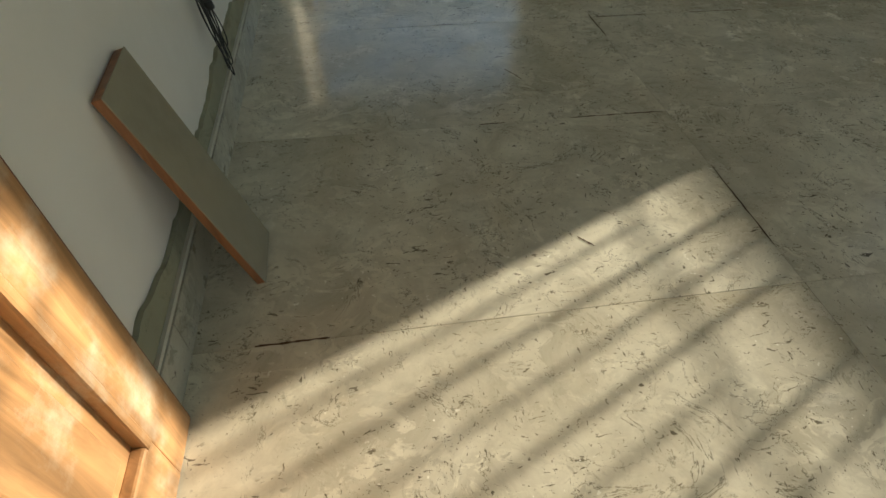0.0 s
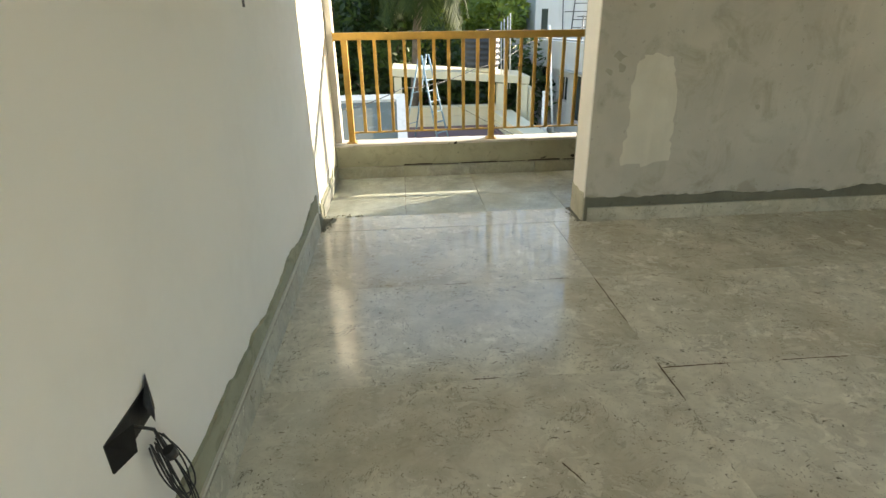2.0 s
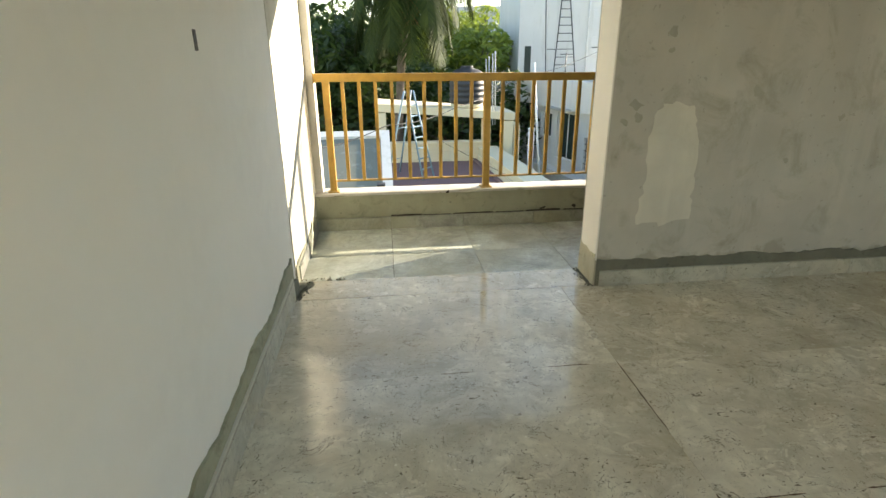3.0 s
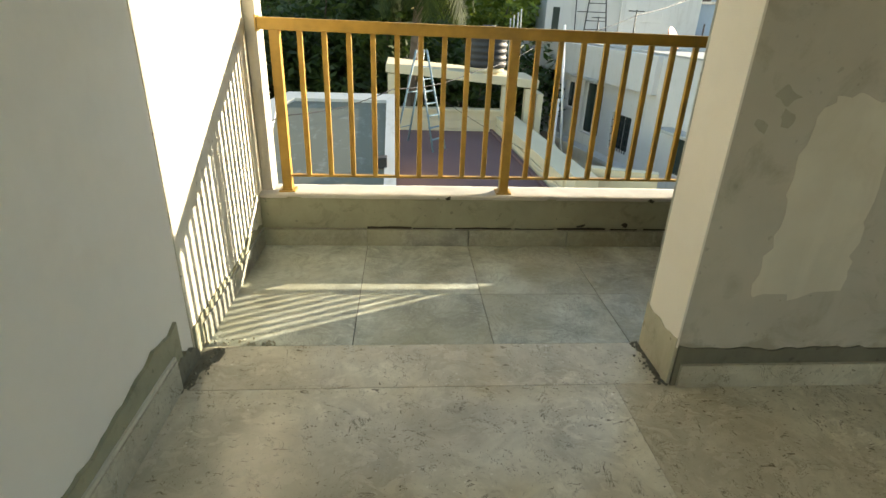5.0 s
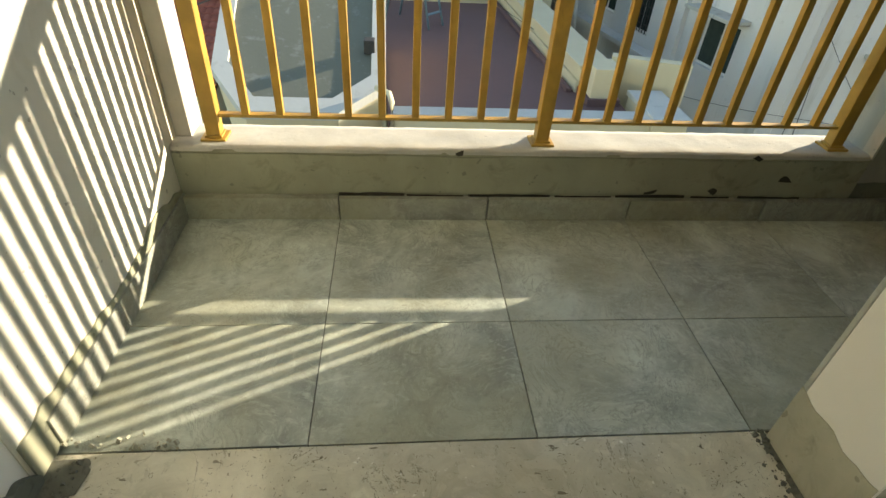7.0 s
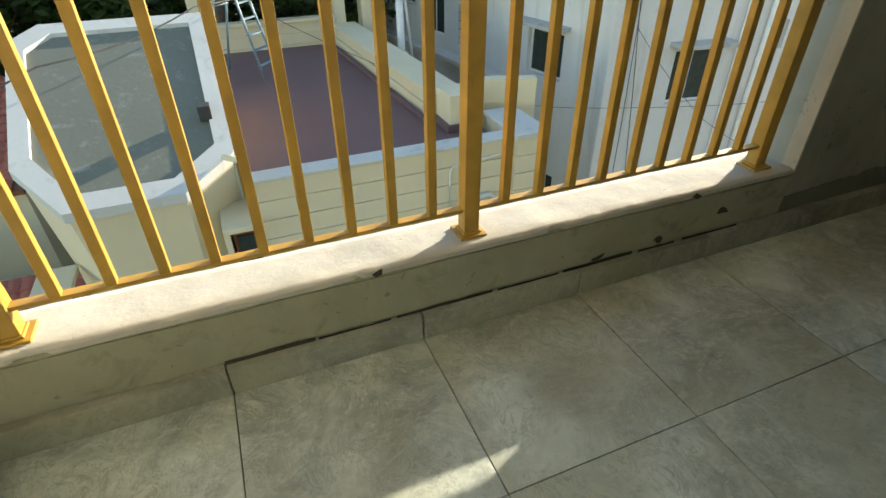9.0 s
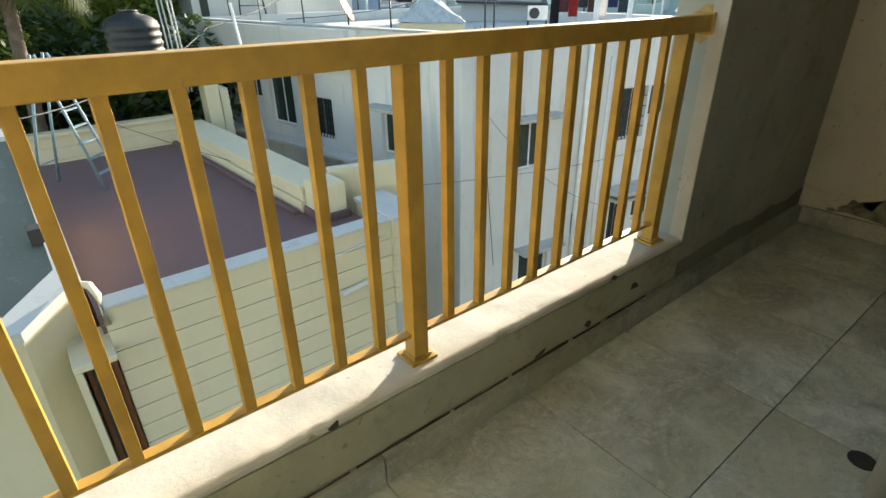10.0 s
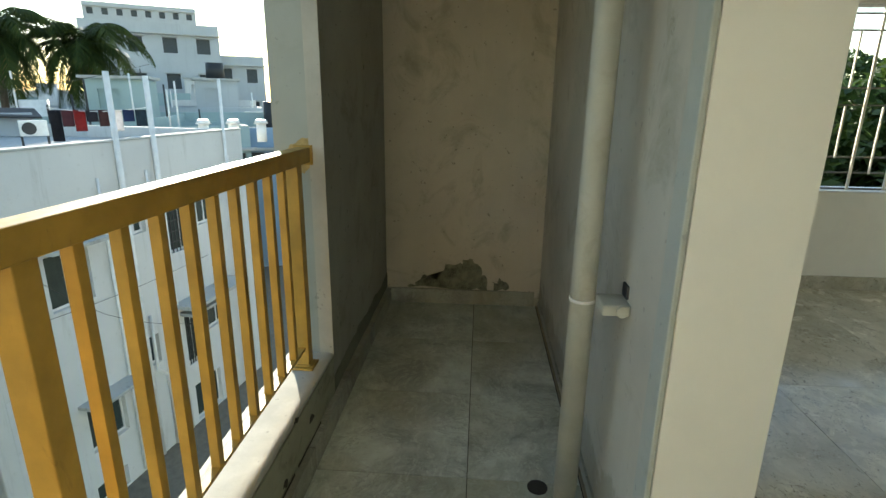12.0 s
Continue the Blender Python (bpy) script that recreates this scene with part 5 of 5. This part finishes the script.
town = random.Random(11)
for k in range(22):
    az_ = 23.0 + 2.0 * k + town.uniform(-0.7, 0.7)
    dist_ = (31, 40, 52)[k % 3] + town.uniform(-2, 3)
    roof_house(az_, dist_, town.uniform(5, 8), town.uniform(4, 6), (0.0, 0.7, 1.3)[k % 3] + town.uniform(-0.5, 0.4), town.choice((FARWALL, FARWALL, FARBLUE, FARTEAL, HOUSE)), town.random() < 0.5, town.random() < 0.5, town)
for az_, dist_, hh in ((33.0, 27, 8.8), (35.0, 28, 8.6), (42.5, 44, 10.2), (29.0, 46, 10.4)):
    tree((*at(az_, dist_), -8), hh, 2.0, 5000, LEAF, "dark green bushy tree between the town houses", clumps=10, size=0.2, bare=0.3)


def thing_at(name, az, dist, z, label, category, group=""):
    x, y = at(az, dist)
    return empty(name, (x, y, z), label, category, group, turn=-az)


RZ = -0.05
ac = thing_at("air_conditioner", 48.2, 17.0, RZ + 0.38, "white outdoor air-conditioning unit on the neighbour's roof", "air conditioner")
bm = bmesh.new(); box(bm, -0.30, -0.12, 0, 0.28, 0.12, 0.38, 0.02); part("casing", bm, PVCW, ac)
bm = bmesh.new(); tube(bm, (-0.1, -0.135, 0.19), (-0.1, -0.12, 0.19), 0.15, 20); part("fan_guard", bm, IRON, ac)
bm = bmesh.new(); box(bm, -0.3, -0.12, -0.38, -0.25, 0.12, 0); box(bm, 0.23, -0.12, -0.38, 0.28, 0.12, 0); part("stand", bm, IRON, ac)
ten = thing_at("tarpaulin_shelter", 37.5, 17.0, RZ, "faded blue tarpaulin draped over a frame on the roof", "tarpaulin")
bm = bmesh.new()
pts = [(-1.0, -0.5, 0.38), (1.05, -0.5, 0.34), (1.05, 0.9, 0.34), (-1.0, 0.9, 0.38), (-0.15, -0.2, 1.10), (0.1, 0.6, 1.06)]
v = [bm.verts.new(p) for p in pts]
for q in ((0, 1, 4), (1, 2, 5), (1, 5, 4), (2, 3, 5), (3, 0, 4), (3, 4, 5)):
    bm.faces.new([v[i] for i in q])
bmesh.ops.subdivide_edges(bm, edges=bm.edges[:], cuts=5, use_grid_fill=True)
for u in bm.verts:
    u.co.z += 0.05 * noise.noise(u.co * 3)
part("sheet", bm, TARP, ten)
bm = bmesh.new(); box(bm, -0.95, -0.4, 0, 1.0, 0.8, 0.36); part("base", bm, CREAM, ten)
for a in ((-0.95, -0.45, 0.3), (1.0, -0.45, 0.3)):
    bm = bmesh.new(); tube(bm, a, (-0.15, -0.2, 1.14), 0.02, 6); part("stay", bm, PVCW, ten)
dish = thing_at("satellite_dish", 29.3, 16.5, 0.3, "faded orange dish on the neighbour's parapet", "satellite dish")
bm = bmesh.new()
bmesh.ops.create_circle(bm, cap_ends=True, radius=0.35, segments=18)
bmesh.ops.transform(bm, matrix=pose(0, 0, 0.42, 60, 25, 60), verts=bm.verts)
bmesh.ops.solidify(bm, geom=bm.faces[:], thickness=0.02)
part("dish", bm, RUST, dish)
bm = bmesh.new(); tube(bm, (0, 0, 0), (0, 0, 0.45), 0.02, 6); part("stand", bm, IRON, dish)
for az, dist, h in ((25.0, 17.5, 0.95), (21, 20, 0.7), (43.0, 14.5, 1.3), (43.9, 14.6, 0.8), (33.5, 16.0, 0.5)):
    an = thing_at("antenna", az, dist, 0.5, "thin iron aerial post on the neighbour's roof", "antenna")
    bm = bmesh.new(); tube(bm, (0, 0, -0.5), (0, 0, h), 0.022, 6); part("post", bm, IRON, an)
    bm = bmesh.new(); tube(bm, (-0.25, 0, h - 0.04), (0.25, 0, h - 0.04), 0.018, 6); part("crossbar", bm, IRON, an)
shed = thing_at("roof_shed", 44.5, 24, RZ, "low shed with a dark sheet roof on the far terrace", "shed")
bm = bmesh.new(); box(bm, -1.6, -0.8, 0.0, 1.6, 0.8, 0.75); part("wall", bm, FARWALL, shed)
bm = bmesh.new(); box(bm, -1.8, -1.1, 0.75, 1.8, 1.0, 0.82, m=pose(0, 0, 0, 6, 2, 0)); part("roof", bm, IRON, shed)
for az in (61.5, 64.2, 66.8):
    v_ = thing_at("roof_ventilator", az, 19.5, 0.35, "silver domed turbine ventilator on the far roof", "ventilator", "roof ventilators")
    bm = bmesh.new(); tube(bm, (0, 0, -0.5), (0, 0, 0.12), 0.16, 14); part("neck", bm, PVCW, v_)
    bm = bmesh.new(); tube(bm, (0, 0, 0.10), (0, 0, 0.24), 0.24, 16, 0.16); part("cap", bm, PVCW, v_)
# clothes on a line
line = empty("clothes_line", (0, 0, 0), "thin rope strung across the roof between pipes", "clothes line")
A_, B_ = Vector((*at(49.3, 17.5), 1.0)), Vector((*at(57.0, 16.2), 1.05))
bm = bmesh.new(); sweep(bm, [A_.lerp(B_, k / 8) + Vector((0, 0, -0.1 * math.sin(math.pi * k / 8))) for k in range(9)], 0.01, 5); part("rope", bm, PVCW, line)
cloth_cols = ((0.015, 0.015, 0.02), (0.08, 0.035, 0.045), (0.17, 0.02, 0.02), (0.03, 0.03, 0.04), (0.06, 0.03, 0.03), (0.45, 0.45, 0.47), (0.02, 0.035, 0.09), (0.02, 0.04, 0.06))
names_ = ("black", "maroon", "red", "dark grey", "brown", "white", "navy", "dark teal")
for k, (col, nm) in enumerate(zip(cloth_cols, names_)):
    p = A_.lerp(B_, (k + 0.6) / 8.4)
    c_ = empty("hanging_cloth", tuple(p), f"{nm} garment hanging from the clothes line on the roof", "clothes", "clothes on the line", turn=-50)
    hgt = 0.80 if k == 0 else 0.3 + 0.12 * ((k * 7) % 3)
    bm = bmesh.new()
    g = [[bm.verts.new((-0.13 + 0.26 * i / 5, 0.02 * math.sin(i * 1.9 + j + k), -hgt * j / 6 - 0.06)) for j in range(7)] for i in range(6)]
    for i in range(5):
        for j in range(6):
            bm.faces.new((g[i][j], g[i + 1][j], g[i + 1][j + 1], g[i][j + 1])).smooth = True
    bmesh.ops.solidify(bm, geom=bm.faces[:], thickness=0.01)
    part("cloth", bm, plain("cloth_" + nm.replace(" ", "_"), col, 0.9, relief=0), c_)
# cables
for nm, pts, r in (
    ("overhead_cable", ((-3.0, 11.0, -0.75), (-1.1, 12.4, -0.43), (0.67, 14.0, -0.18), (2.55, 16.0, 0.0), (4.45, 18.0, 0.53), (8.2, 21.0, 1.3), (12.5, 25.0, 2.3)), 0.011),
    ("overhead_cable", ((-14, 20, -3.4), (-6, 17, -2.4), (-3.0, 11.0, -0.8)), 0.010),
    ("overhead_cable", ((6.5, 18.5, 0.6), (12, 20, 0.9), (20, 24, 1.3), (24, 20, 2.6)), 0.011),
    ("overhead_cable", ((1.2, 18.5, -0.6), (5.0, 14.5, -2.2), (9.2, 14.1, -2.9), (15, 13.4, -3.1)), 0.006),
    ("overhead_cable", ((9.0, 14.2, -1.2), (11, 13.7, -3.3), (13.5, 13.4, -4.6)), 0.006),
):
    c_ = empty(nm, (0, 0, 0), "thin dark cable sagging between the houses", "cable")
    bm = bmesh.new()
    P_ = [Vector(p) for p in pts]
    fine = []
    for a, b in zip(P_, P_[1:]):
        for k in range(6):
            q = a.lerp(b, k / 6)
            fine.append(q - Vector((0, 0, 0.25 * math.sin(math.pi * k / 6) * 0.4)))
    sweep(bm, fine + [P_[-1]], r, 5)
    part("cable", bm, IRON, c_)

# ---------- floor pieces last ----------
def paver(name, x0, y0, x1, y1, top, material, parent, gap=0.003):
    bm = bmesh.new()
    dz = rnd(-0.0006, 0.0006)
    box(bm, x0 + gap / 2, y0 + gap / 2, top - 0.02, x1 - gap / 2, y1 - gap / 2, top + dz, 0.0008)
    part(name, bm, material, parent)


YS = (-1.5, -0.25, 0.62, 1.49, 2.355, 3.205, 4.035, 4.89)
XS = (0.05, 1.685, 3.3, 4.87)
for x0, x1 in zip(XS, XS[1:]):
    for y0, y1 in zip(YS, YS[1:]):
        paver("floor_slab", x0, y0, x1, y1, 0, MARBLE, floor, 0.0009)
paver("floor_slab", 0.05, 4.89, 1.895, 5.165, 0.001, MARBLE, floor, 0.0016)
for x0, x1 in zip((0.054,) + XJ[1:-1], XJ[1:]):
    for y0, y1 in ((5.17, 5.60), (5.60, 6.222)):
        paver("floor_tile", x0, y0, x1, y1, -0.004, SLATE, bfloor, 0.0032)

# open, dirt-filled stretches of the joints
for k, (x0, y0, x1, y1) in enumerate(((1.685, 3.205, 1.98, 3.208), (1.686, 3.0, 1.684, 3.24), (1.685, 3.55, 1.684, 4.04), (2.2, 3.206, 2.5, 3.205), (1.3, 2.356, 1.67, 2.354), (0.95, 2.355, 1.05, 2.356), (1.684, 1.62, 1.687, 2.02), (0.22, 1.49, 0.40, 1.492), (0.85, 4.035, 1.0, 4.036), (0.9, 3.205, 1.02, 3.206), (1.35, 4.036, 1.55, 4.034), (1.12, 1.745, 1.16, 1.70), (1.14, 2.75, 1.19, 2.66))):
    d = (Vector((x1, y1, 0)) - Vector((x0, y0, 0)))
    n_ = 14
    side = Vector((-d.y, d.x, 0)).normalized()
    bm = bmesh.new()
    prev = None
    for i in range(n_ + 1):
        p = Vector((x0, y0, 0.0014)) + d * i / n_ + side * rnd(-0.0012, 0.0012)
        w = rnd(0.0012, 0.0042) * (0.3 if i in (0, n_) else 1)
        u, v = bm.verts.new(p - side * w), bm.verts.new(p + side * w)
        if prev:
            bm.faces.new((prev[0], u, v, prev[1]))
        prev = (u, v)
    part("open_joint", bm, JOINTDIRT, floor)
